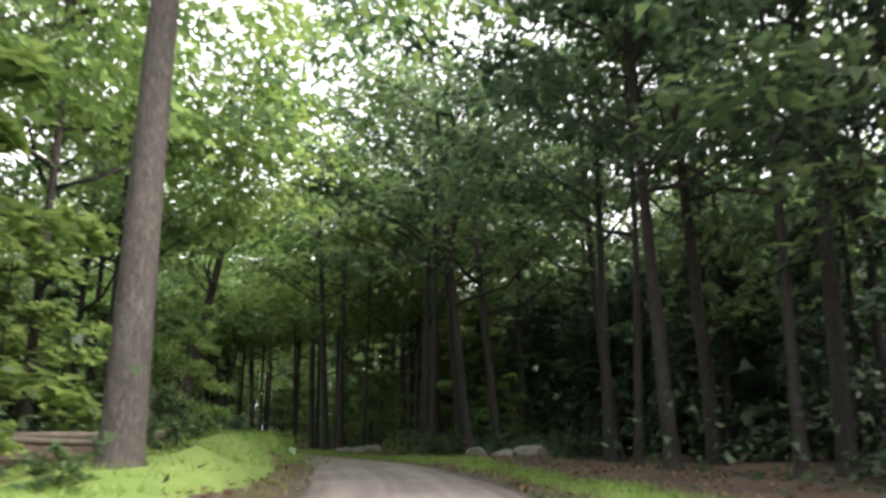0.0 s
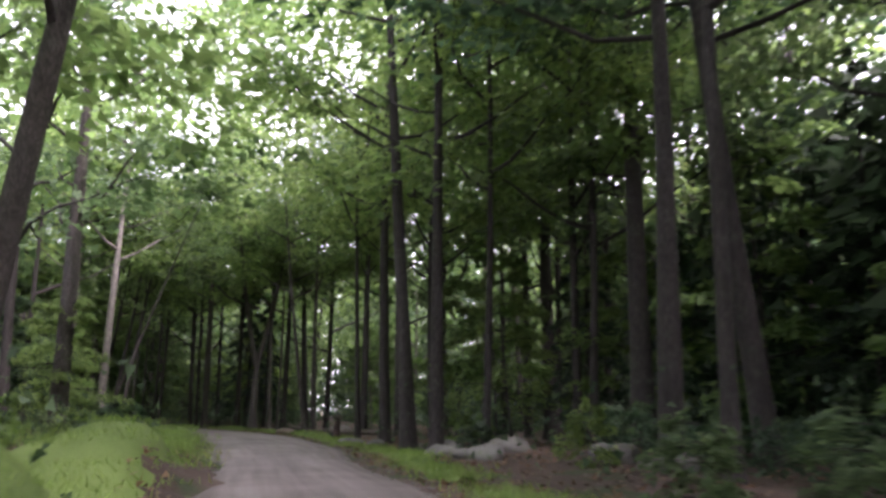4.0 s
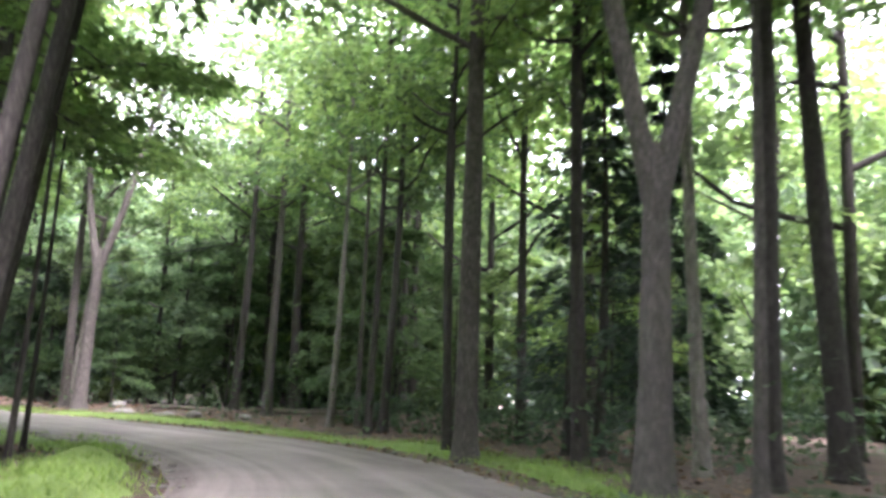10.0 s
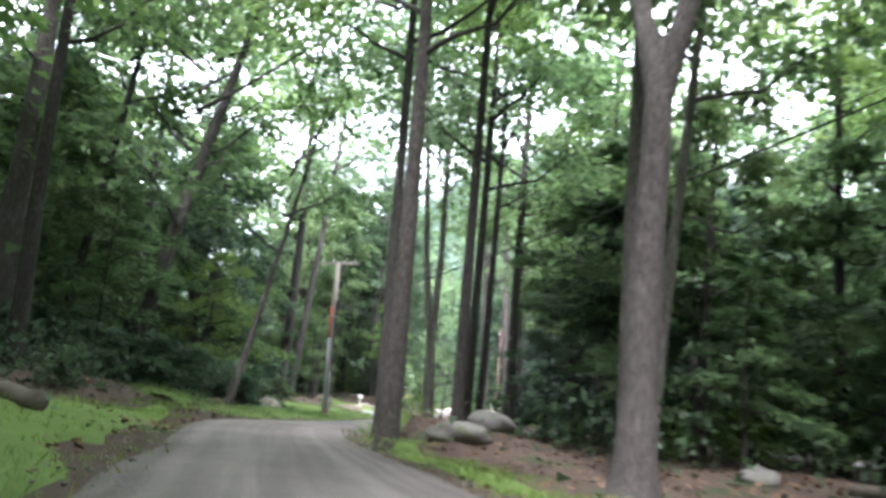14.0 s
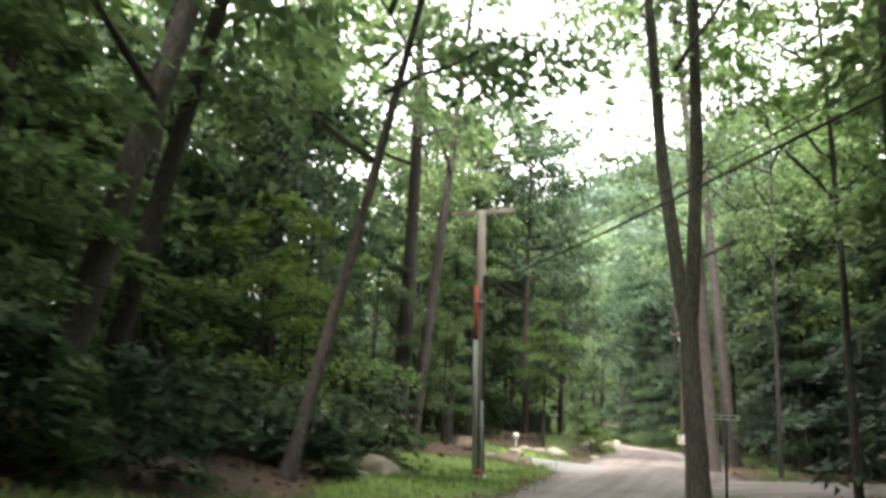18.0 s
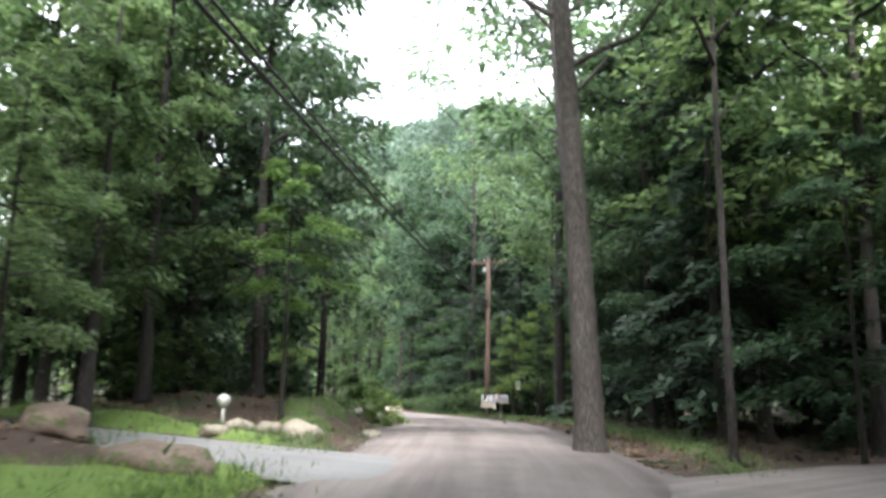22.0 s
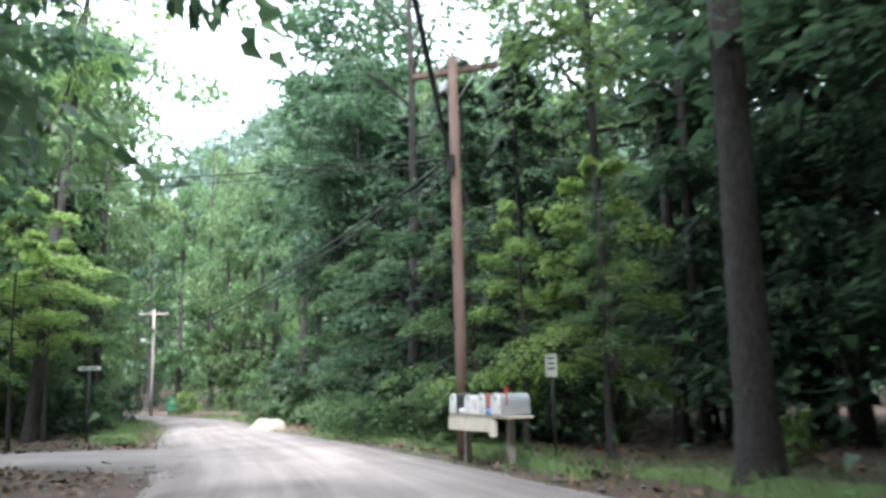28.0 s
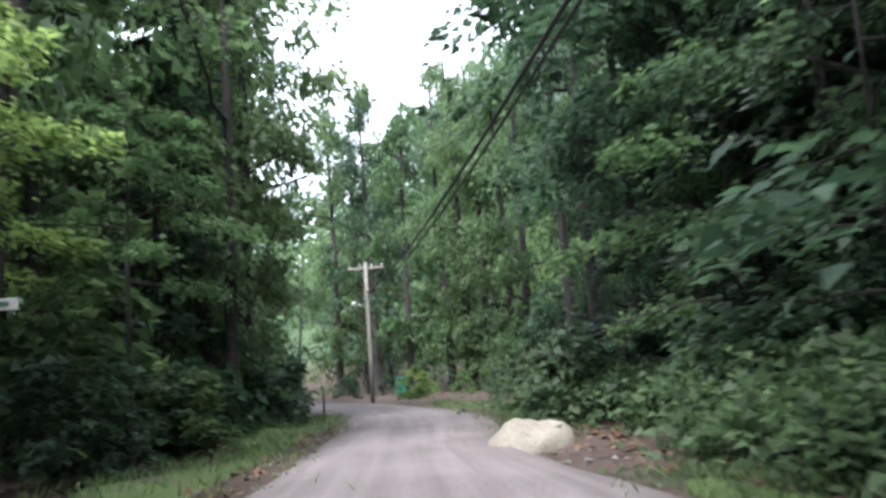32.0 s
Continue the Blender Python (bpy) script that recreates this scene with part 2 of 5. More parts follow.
GLASS = surface("lamp_globe_glass", (0.6, 0.6, 0.58), (0.75, 0.75, 0.72), 3.0, 20.0, 0.2, 0.02, 0.001)


def gravel_road(name, dark, light, track):
    """Packed gravel: pale wheel tracks along the way, loose stones, damp patches."""
    m, nt, b = material(name)
    uv = nt.nodes.new("ShaderNodeUVMap").outputs[0]
    sep = nt.nodes.new("ShaderNodeSeparateXYZ")
    nt.links.new(uv, sep.inputs[0])
    warp = nt.nodes.new("ShaderNodeMath")
    warp.operation = "MULTIPLY_ADD"
    nt.links.new(noise_at(nt, 0.25, 3), warp.inputs[0])
    warp.inputs[1].default_value = 0.16
    nt.links.new(sep.outputs[0], warp.inputs[2])
    lanes = ramp(nt, warp.outputs[0], [(0.12, (0, 0, 0)), (0.3, (1, 1, 1)), (0.42, (0.8, 0.8, 0.8)), (0.56, (0.45, 0.45, 0.45)), (0.74, (1, 1, 1)), (0.98, (0, 0, 0))])
    fine = noise_at(nt, 28, 6, None, 0.75)
    along = nt.nodes.new("ShaderNodeMapping")
    along.inputs["Scale"].default_value = (9.0, 0.35, 1.0)
    nt.links.new(uv, along.inputs[0])
    streak = nt.nodes.new("ShaderNodeTexNoise")
    streak.inputs["Scale"].default_value, streak.inputs["Detail"].default_value = 1.6, 4
    nt.links.new(along.outputs[0], streak.inputs["Vector"])
    stones = nt.nodes.new("ShaderNodeTexVoronoi")
    stones.inputs["Scale"].default_value = 22
    nt.links.new(nt.nodes.new("ShaderNodeTexCoord").outputs["Object"], stones.inputs["Vector"])
    c = mixed(nt, lanes, dark, track)
    c = mixed(nt, 0.45, c, ramp(nt, fine, [(0.3, dark), (0.7, light)]))
    c = mixed(nt, 0.4, c, ramp(nt, streak.outputs[0], [(0.38, dark), (0.62, light)]))
    c = mixed(nt, 0.3, c, ramp(nt, noise_at(nt, 0.5, 4), [(0.35, dark), (0.65, light)]))
    nt.links.new(c, b.inputs["Base Color"])
    b.inputs["Roughness"].default_value = 0.92
    bumped(nt, b, mixed(nt, 0.5, fine, stones.outputs["Distance"]), 0.9, 0.03)
    return m


ROAD = gravel_road("packed_gravel", (0.08, 0.063, 0.058), (0.28, 0.246, 0.238), (0.29, 0.255, 0.246))
DRIVE = gravel_road("grey_asphalt_drive", (0.17, 0.17, 0.175), (0.27, 0.27, 0.275), (0.24, 0.24, 0.245))

# ---- mesh helpers ----


def mesh_of(name, verts, faces, mats, smooth=False):
    me = bpy.data.meshes.new(name)
    me.from_pydata([tuple(v) for v in verts], [], [tuple(f) for f in faces])
    for mt in mats if isinstance(mats, (list, tuple)) else [mats]:
        me.materials.append(mt)
    if smooth:
        me.polygons.foreach_set("use_smooth", [True] * len(me.polygons))
    me.update()
    return me


def part(name, data, mat, parent, label=""):
    """Links a bmesh or a mesh as one object under a thing or a part."""
    if isinstance(data, bmesh.types.BMesh):
        me = bpy.data.meshes.new(name)
        data.to_mesh(me)
        data.free()
        me.materials.append(mat)
    else:
        me = data
    ob = new(name, me)
    ob.parent = parent
    return tagged(ob, label) if label else ob


def empty(name, m, label, category, group="", kind=""):
    ob = new(name)
    ob.empty_display_size = 0.3
    ob.matrix_world = m
    return tagged(ob, label, category, group, kind)


def box(w, d, h, at=(0, 0, 0), bevel=0.01, turn=None):
    bm = bmesh.new()
    bmesh.ops.create_cube(bm, size=1, matrix=Matrix.Translation(at) @ (turn or Matrix()) @ Matrix.Diagonal((w, d, h, 1)))
    if bevel:
        bmesh.ops.bevel(bm, geom=list(bm.edges), offset=bevel, segments=2, affect="EDGES")
    return bm


def tube_data(points, radii, sides=8, cap=True, wobble=0.0, seed=0):
    """A tapered tube along points: vertices and faces."""
    rnd = random.Random(seed)
    pts = [Vector(p) for p in points]
    verts, faces = [], []
    for i, p in enumerate(pts):
        d = (pts[min(i + 1, len(pts) - 1)] - pts[max(i - 1, 0)]).normalized()
        a = d.orthogonal().normalized() if abs(d.z) < 0.9 else Vector((1, 0, 0)) - d * d.x
        a.normalize()
        b = d.cross(a)
        for k in range(sides):
            w = 2 * math.pi * k / sides
            r = radii[i] * (1 + wobble * (rnd.random() - 0.5))
            verts.append(p + (a * math.cos(w) + b * math.sin(w)) * r)
    for i in range(len(pts) - 1):
        for k in range(sides):
            j = (k + 1) % sides
            faces.append((i * sides + k, i * sides + j, (i + 1) * sides + j, (i + 1) * sides + k))
    if cap:
        faces.append(tuple(range(sides - 1, -1, -1)))
        faces.append(tuple((len(pts) - 1) * sides + k for k in range(sides)))
    return verts, faces


def tube(name, points, radii, mat, sides=8, wobble=0.0, seed=0):
    v, f = tube_data(points, radii, sides, True, wobble, seed)
    return mesh_of(name, v, f, mat, True)


def joined(name, pieces, mat, smooth=True):
    verts, faces = [], []
    for v, f in pieces:
        k = len(verts)
        verts += v
        faces += [tuple(i + k for i in q) for q in f]
    return mesh_of(name, verts, faces, mat, smooth)


def blades(name, centres, way, size, mat, width=0.3, tilt=0.5, seed=0, fold=0.12, kite=False):
    """Leaf blades at the centres, pointing along way, near level with a random tilt. kite: four-cornered leaves, widest in the middle."""
    g = np.random.default_rng(seed)
    n = len(centres)
    way = way / (np.linalg.norm(way, axis=1, keepdims=True) + 1e-9)
    up = np.tile((0.0, 0.0, 1.0), (n, 1)) + g.normal(0, tilt, (n, 3))
    side = np.cross(way, up)
    side /= np.linalg.norm(side, axis=1, keepdims=True) + 1e-9
    nor = np.cross(side, way)
    s = (size * g.uniform(0.65, 1.3, n))[:, None]
    base, tip = centres - way * s * 0.3, centres + way * s * 0.7 - nor * s * 0.1
    left = base + side * s * width * 1.15 + nor * s * fold
    right = base - side * s * width * 1.15 - nor * s * fold
    k = 3
    corners = [left, right, tip]
    if kite:
        k = 4
        mid = centres + nor * s * 0.06
        corners = [base, mid - side * s * width, tip, mid + side * s * width]
    v = np.stack(corners, 1).reshape(-1, 3)
    me = bpy.data.meshes.new(name)
    me.vertices.add(k * n)
    me.vertices.foreach_set("co", v.astype(np.float32).ravel())
    me.loops.add(k * n)
    me.loops.foreach_set("vertex_index", np.arange(k * n, dtype=np.int32))
    me.polygons.add(n)
    me.polygons.foreach_set("loop_start", np.arange(0, k * n, k, dtype=np.int32))
    me.materials.append(mat)
    me.update(calc_edges=True)
    return me


# ---- ground and roads ----
ROAD_LINE = [
    (-29.6, 20.0, 0.0, 2.0, 2.3), (-30.4, 46.0, 0.0, 2.1, 2.3), (-31.2, 60.0, 0.2, 2.0, 2.1), (-32.5, 70.0, 0.3, 1.9, 2.0),
    (-35.2, 81.5, 0.18, 1.9, 1.9), (-40.5, 95.9, 0.05, 1.9, 1.8), (-45.9, 109.0, 0.0, 2.1, 2.6), (-51.6, 119.0, 0.03, 2.0, 3.2),
    (-59.5, 127.4, 0.06, 1.9, 3.6), (-69.1, 131.0, 0.12, 1.9, 3.5), (-78.0, 131.9, 0.22, 2.1, 1.95), (-85.6, 132.7, 0.27, 2.2, 1.25),
    (-92.5, 135.0, 0.14, 1.9, 1.9), (-100.4, 138.5, 0.04, 2.0, 2.3), (-107.0, 141.6, 0.12, 2.2, 3.0), (-115.2, 145.2, 0.2, 2.2, 3.3),
    (-123.1, 148.5, 0.22, 2.3, 3.0), (-132.0, 150.6, 0.2, 2.2, 2.4), (-143.0, 152.0, 0.2, 2.0, 1.5), (-156.0, 153.3, 0.2, 1.7, 1.7), (-172.0, 150.5, 0.2, 1.7, 1.7), (-190.0, 140.0, 0.2, 1.7, 1.7),
]


def spline(rows, step=1.0):
    """A Catmull-Rom curve through rows, at about even steps."""
    r = np.array(rows, float)
    p = np.vstack([2 * r[0] - r[1], r, 2 * r[-1] - r[-2]])
    out = []
    for i in range(1, len(p) - 2):
        n = max(2, int(np.linalg.norm(p[i + 1][:2] - p[i][:2]) / step))
        for t in np.arange(n) / n:
            a, b, c, d = p[i - 1], p[i], p[i + 1], p[i + 2]
            out.append(0.5 * (2 * b + (c - a) * t + (2 * a - 5 * b + 4 * c - d) * t**2 + (3 * b - a - 3 * c + d) * t**3))
    out.append(r[-1])
    return np.array(out)


LINE = spline(ROAD_LINE)  # x, y, z, half width to the left, to the right
SIDE_LINES = {
    "branch": [(-101.5, 139.6, 0.03, 2.4, 2.4), (-103.8, 144.5, 0.1, 2.1, 2.1), (-104.6, 150.0, 0.15, 2.0, 2.0), (-103.0, 157.0, 0.0, 2.0, 2.0), (-98.0, 168.0, 0.0, 2.0, 2.0)],
    "lane": [(-131.5, 150.4, 0.19, 2.2, 2.2), (-135.6, 146.2, 0.2, 1.9, 1.9), (-138.6, 140.5, 0.0, 1.8, 1.8), (-140.0, 130.0, 0.0, 1.8, 1.8), (-137.0, 115.0, 0.0, 1.8, 1.8)],
    "drive": [(-106.8, 141.0, 0.11, 1.9, 1.9), (-109.2, 138.2, 0.28, 1.7, 1.7), (-113.5, 135.0, 0.42, 1.7, 1.7), (-120.0, 132.0, 0.4, 1.6, 1.6), (-132.0, 129.5, 0.2, 1.4, 1.4)],
}
SIDE = {k: spline(v) for k, v in SIDE_LINES.items()}
ALL_WAYS = np.vstack([LINE, *SIDE.values()])


def off_road(x, y):
    """How far the places lie beyond the roads' edges, and the height of the nearest road."""
    x, y = np.atleast_1d(np.asarray(x, float)), np.atleast_1d(np.asarray(y, float))
    if x.size < 200:
        d = np.hypot(x[:, None] - ALL_WAYS[:, 0], y[:, None] - ALL_WAYS[:, 1]) - (ALL_WAYS[:, 3] + ALL_WAYS[:, 4]) / 2
        k = d.argmin(axis=1)
        return d[np.arange(x.size), k], ALL_WAYS[k, 2]
    far, high = np.full(x.shape, 1e9), np.zeros(x.shape)
    for w in ALL_WAYS[::1]:
        d = np.hypot(x - w[0], y - w[1]) - (w[3] + w[4]) / 2
        near = d < far
        far[near], high[near] = d[near], w[2]
    return far, high


HILLS = [(-300, 220, 50, 58), (-255, 280, 45, 26)]  # x, y, spread, height


def waves(x, y):
    return (np.sin(x * 0.31 + 1.3 * np.sin(y * 0.17)) + np.sin(y * 0.27 + 1.1 * np.sin(x * 0.21)) + 0.5 * np.sin(x * 0.83 + y * 0.71)) / 2.5


def height(x, y):
    """The ground's height: level by the roads, gently uneven woods, hills in the distance."""
    x, y = np.atleast_1d(np.asarray(x, float)), np.atleast_1d(np.asarray(y, float))
    d, z = off_road(x, y)
    rise = np.clip((d - 0.6) / 3.0, 0, 1)
    h = z + rise * (0.1 + 0.16 * waves(x, y)) + np.clip((d - 6) / 25, 0, 1) * 0.5 * waves(x * 0.3, y * 0.3)
    for hx, hy, s, top in HILLS:
        h = h + top * np.exp(-((x - hx) ** 2 + (y - hy) ** 2) / (2 * s * s)) * np.clip((d - 8) / 30, 0, 1)
    for bx, by, br, bh in BANKS:
        h = h + bh * np.exp(-(((x - bx) ** 2 + (y - by) ** 2) / br**2) ** 1.5) * np.clip(d / 0.7, 0, 1)
    return h - np.clip(1 - (d + 0.25) / 0.3, 0, 1) * 0.1


BANKS = [
    (-82.6, 135.2, 2.4, 0.35),
    (-42.0, 70.0, 4.2, 0.75),
    (-35.2, 61.0, 2.6, 0.3), (-36.0, 64.5, 2.4, 0.35), (-29.0, 76.2, 2.4, 0.25), (-29.6, 84.0, 2.0, 0.25),
    (-35.4, 68.0, 2.4, 0.5), (-35.6, 72.5, 2.2, 0.55), (-37.0, 76.2, 2.2, 0.6), (-38.4, 79.5, 2.4, 0.6), (-39.6, 83.5, 2.2, 0.5), (-41.8, 91.0, 2.6, 0.7), (-43.6, 96.0, 2.0, 0.5), (-47.8, 106.0, 2.4, 0.45),
    (-57.0, 121.0, 2.0, 0.25), (-87.0, 128.0, 3.0, 0.4), (-80.0, 127.5, 3.0, 0.35), (-91.0, 123.5, 6.0, 0.8), (-98.0, 125.5, 6.0, 0.8), (-107.0, 133.0, 4.0, 0.55), (-84.6, 135.6, 2.0, 0.3), (-118.5, 140.0, 5.0, 0.5), (-118.0, 142.0, 3.0, 0.3),
]


def ground_z(x, y):
    return float(height(x, y)[0])


def axis_steps(lo, hi, fine, reach):
    mid = np.arange(lo, hi + fine, fine)
    grow = np.cumsum(fine * 1.22 ** np.arange(1, 60))
    grow = grow[grow < reach]
    return np.concatenate([lo - grow[::-1], mid, hi + grow])


def build_ground():
    xs, ys = axis_steps(-185, 0, 1.0, 1600), axis_steps(25, 185, 1.0, 1600)
    gx, gy = np.meshgrid(xs, ys)
    z = height(gx.ravel(), gy.ravel())
    n, m = len(xs), len(ys)
    v = np.stack([gx.ravel(), gy.ravel(), z], 1)
    i = (np.arange(m - 1)[:, None] * n + np.arange(n - 1)).ravel()
    f = np.stack([i, i + 1, i + n + 1, i + n], 1)
    me = mesh_of("ground", v.tolist(), f.tolist(), LITTER, True)
    return tagged(new("ground", me), "brown leaf-littered forest floor with patches of moss", "ground", kind="structure")


def ribbon(name, line, mat, lift=0.03, camber=0.05, ragged=0.18, cuts=10, seed=1):
    """A road along a line of x, y, z and half widths, slightly crowned, with ragged edges."""
    rnd = random.Random(seed)
    d = np.gradient(line[:, :2], axis=0)
    d /= np.linalg.norm(d, axis=1, keepdims=True)
    left = np.stack([-d[:, 1], d[:, 0]], 1)
    verts, uvs, faces = [], [], []
    for i, w in enumerate(line):
        a, b = w[3] + ragged * (rnd.uniform(-0.3, 0.3) + math.sin(i * 0.37 + seed) * 0.7), w[4] + ragged * (rnd.uniform(-0.3, 0.3) + math.sin(i * 0.43 + 2 * seed) * 0.7)
        for k in range(cuts + 1):
            u = k / cuts
            o = a * (1 - 2 * u) if u < 0.5 else b * (1 - 2 * u)
            q = w[:2] + left[i] * o
            edge = 1 - abs(2 * u - 1)
            verts.append((q[0], q[1], w[2] + lift * min(1, edge * 5) - 0.05 * (edge == 0) + camber * min(1, edge * 1.6)))
            uvs.append((u, i * 0.2))
    for i in range(len(line) - 1):
        for k in range(cuts):
            j = i * (cuts + 1) + k
            faces.append((j, j + 1, j + cuts + 2, j + cuts + 1))
    me = mesh_of(name, verts, faces, mat, True)
    layer = me.uv_layers.new(name="UVMap")
    for lp in me.loops:
        layer.data[lp.index].uv = uvs[lp.vertex_index]
    return me


def turf(name, line, side, start, end, inner, outer, mat, lift=0.05, seed=3, lump=0.0):
    """A mossy strip beside the road, from one row of the line to another, with a wandering edge."""
    rnd = random.Random(seed)
    seg = line[start:end]
    d = np.gradient(seg[:, :2], axis=0)
    d /= np.linalg.norm(d, axis=1, keepdims=True)
    left = np.stack([-d[:, 1], d[:, 0]], 1) * side
    hw = seg[:, 3] if side > 0 else seg[:, 4]
    verts, faces, cuts = [], [], 6
    n = len(seg)
    for i in range(n):
        fade = min(1, i / 4, (n - 1 - i) / 4)
        lo = inner + 0.12 * rnd.uniform(-1, 1)
        wide = (outer - inner) * (0.35 + 0.65 * fade) * (0.8 + 0.3 * math.sin(i * 0.55 + seed) + 0.12 * rnd.uniform(-1, 1))
        for k in range(cuts + 1):
            q = seg[i, :2] + left[i] * (hw[i] + lo + wide * k / cuts)
            verts.append([q[0], q[1], k])
    hz = height([v[0] for v in verts], [v[1] for v in verts])
    for v, z in zip(verts, hz):
        k = v[2] / cuts
        v[2] = z + lift * min(1, 4 * k, 4 * (1 - k)) + 0.02 * rnd.uniform(-1, 1) - 0.04 * (k in (0, 1)) + lump * min(1, 3 * k, 3 * (1 - k)) * max(0, noise.noise((v[0] * 0.7, v[1] * 0.7, 1.5)) + 0.35)
    for i in range(n - 1):
        for k in range(cuts):
            j = i * (cuts + 1) + k
            q = (j, j + 1, j + cuts + 2, j + cuts + 1)
            faces.append(q[::-1] if side > 0 else q)
    return mesh_of(name, verts, faces, mat, True), np.array(verts)


def tufts(name, spots, count, mat, tall=0.16, seed=5, spread=0.35):
    """Blades of grass round the spots, in one mesh."""
    g = np.random.default_rng(seed)
    c = spots[g.integers(0, len(spots), count)] + np.concatenate([g.normal(0, spread, (count, 2)), np.zeros((count, 1))], 1)
    way = np.concatenate([g.normal(0, 0.55, (count, 2)), np.ones((count, 1))], 1)
    c[:, 2] += tall * 0.4
    return blades(name, c, way, tall, mat, 0.05, 1.0, seed, 0.02)


# ---- plants ----


def clumps_crown(name, seed, mat, rx, rz, count, leaves, size, flat=0.5, spread=0.95):
    """A broad crown: leafy clumps over an uneven egg shape with gaps. Its foot is at z = 0."""
    g = np.random.default_rng(seed)
    cs, ws = [], []
    for _ in range(count):
        a, u = g.uniform(0, 2 * math.pi), g.uniform(-1, 1)
        r = g.uniform(0.35, 1.0) ** 0.6
        c = np.array([math.cos(a) * rx * r * math.sqrt(1 - u * u * 0.8), math.sin(a) * rx * r * math.sqrt(1 - u * u * 0.8), rz * (1 + u * r)])
        o = g.normal(0, 1, (leaves, 3)) * np.array([spread, spread, spread * flat]) * g.uniform(0.6, 1.25)
        cs.append(c + o)
        w = o * np.array([1, 1, 0.3]) + np.array([c[0], c[1], 0]) * 0.3 + g.normal(0, 0.5, (leaves, 3)) - np.array([0, 0, 0.35])
        ws.append(w)
    return blades(name, np.vstack(cs), np.vstack(ws), size, mat, 0.32, 0.55, seed)


def leaf_pad(g, centre, out, radius, leaves, droop=0.35, tilt=-0.12):
    """A level, slightly domed spray of leaves round centre that reaches out along out: places and directions."""
    out = np.array([out[0], out[1], 0.0])
    out /= np.linalg.norm(out) + 1e-6
    side = np.array([-out[1], out[0], 0.0])
    a, r = g.uniform(0, 2 * math.pi, leaves), np.sqrt(g.uniform(0, 1, leaves)) * g.uniform(0.75, 1.1, leaves)
    u, w = np.cos(a) * r * 1.25, np.sin(a) * r * 0.85
    u += 0.25 * np.sin(w * 4.0 + g.uniform(0, 6))
    c = np.asarray(centre) + radius * (out * u[:, None] + side * w[:, None])
    c[:, 2] += radius * (tilt * u - droop * r**2) + g.normal(0, 0.05 + 0.07 * radius, leaves)
    way = out * (u + 0.5)[:, None] + side * w[:, None] + g.normal(0, 0.3, (leaves, 3)) - np.array([0, 0, 0.3])
    return c, way


def limb_crown(name, seed, mat, limbs, reach, low, high, pads, leaves, size, thick, rise=(0.35, 1.1), kite=False, full=0.0):
    """Rising, bending limbs from a stem with leaf pads along them, open between: the leaves' mesh and the limbs. Its foot is at z = 0."""
    g = np.random.default_rng(seed)
    cs, ws, wood = [], [], []
    for k in range(limbs):
        u = (k + g.uniform(0, 1)) / limbs
        z = low + (high - low) * u
        a, ln = k * 2.4 + g.uniform(-0.5, 0.5), reach * g.uniform(0.6, 1.1) * (1 - full * abs(u - 0.35))
        p, pts, rr = np.array([0.0, 0.0, z]), [(0.0, 0.0, z)], [thick]
        for q in range(1, 7):
            a += g.uniform(-0.5, 0.5)
            p = p + np.array([math.cos(a), math.sin(a), g.uniform(*rise) + 0.25 * (q - 3) / 3]) * ln / 6
            pts.append(tuple(p))
            rr.append(thick * (1 - q / 6.3) ** 1.2)
        wood.append(tube_data(pts, rr, 5, False))
        line = np.array(pts)
        for _ in range(pads):
            t = 6 * g.uniform(0.3, 1.02)
            j = min(5, int(t))
            c = line[j] + (line[j + 1] - line[j]) * (t - j)
            way = np.array([math.cos(a), math.sin(a), 0]) + g.normal(0, 0.9, 3)
            c = c + way * (1, 1, 0) * 0.17 * ln + np.array([0, 0, g.normal(0.1, 0.25)])
            pc, pw = leaf_pad(g, c, way, g.uniform(0.16, 0.3) * reach, leaves)
            cs.append(pc)
            ws.append(pw)
    return blades(name, np.vstack(cs), np.vstack(ws), size, mat, 0.32, 0.4, seed, kite=kite), wood


def sprays_crown(name, seed, mat, tall, reach, branches, leaves, size, low=0.22, droop=0.12, width=0.32, tip=0.35, kite=False):
    """Layered level sprays along branches from a stem, wide below and narrow on top; also the branches' own wood."""
    g = np.random.default_rng(seed)
    cs, ws, wood = [], [], []
    for k in range(branches):
        u = (k + g.uniform(0, 1)) / branches
        z = tall * (low + (1 - low) * u)
        a = k * 2.4 + g.uniform(-0.5, 0.5)
        ln = reach * ((1 - u) * (1 - tip) + tip) * g.uniform(0.6, 1.15)
        d = np.array([math.cos(a), math.sin(a), 0.0])
        rise = g.uniform(0.0, 0.35)
        t = g.uniform(0.18, 1.0, leaves) ** 0.75
        lat = g.normal(0, 0.17 * ln, leaves) * (1.1 - 0.5 * t)
        s = np.cross(d, (0, 0, 1))
        c = np.array([0, 0, z]) + d * (t * ln)[:, None] + s * lat[:, None]
        c[:, 2] += rise * ln * t - droop * ln * t**2 * 2 - 0.25 * np.abs(lat) + g.normal(0, 0.07 + 0.015 * ln, leaves)
        cs.append(c)
        ws.append(d + s * (np.sign(lat) * 0.7)[:, None] + g.normal(0, 0.35, (leaves, 3)) - np.array([0, 0, 0.25]))
        pts = [(0, 0, z)] + [tuple(np.array([0, 0, z + rise * ln * q - droop * ln * q * q * 2]) + d * ln * q) for q in (0.35, 0.7, 0.95)]
        r = 0.012 + 0.007 * ln
        wood.append(tube_data(pts, [r, r * 0.7, r * 0.4, r * 0.12], 4, False))
    return blades(name, np.vstack(cs), np.vstack(ws), size, mat, width, 0.35, seed, kite=kite), wood


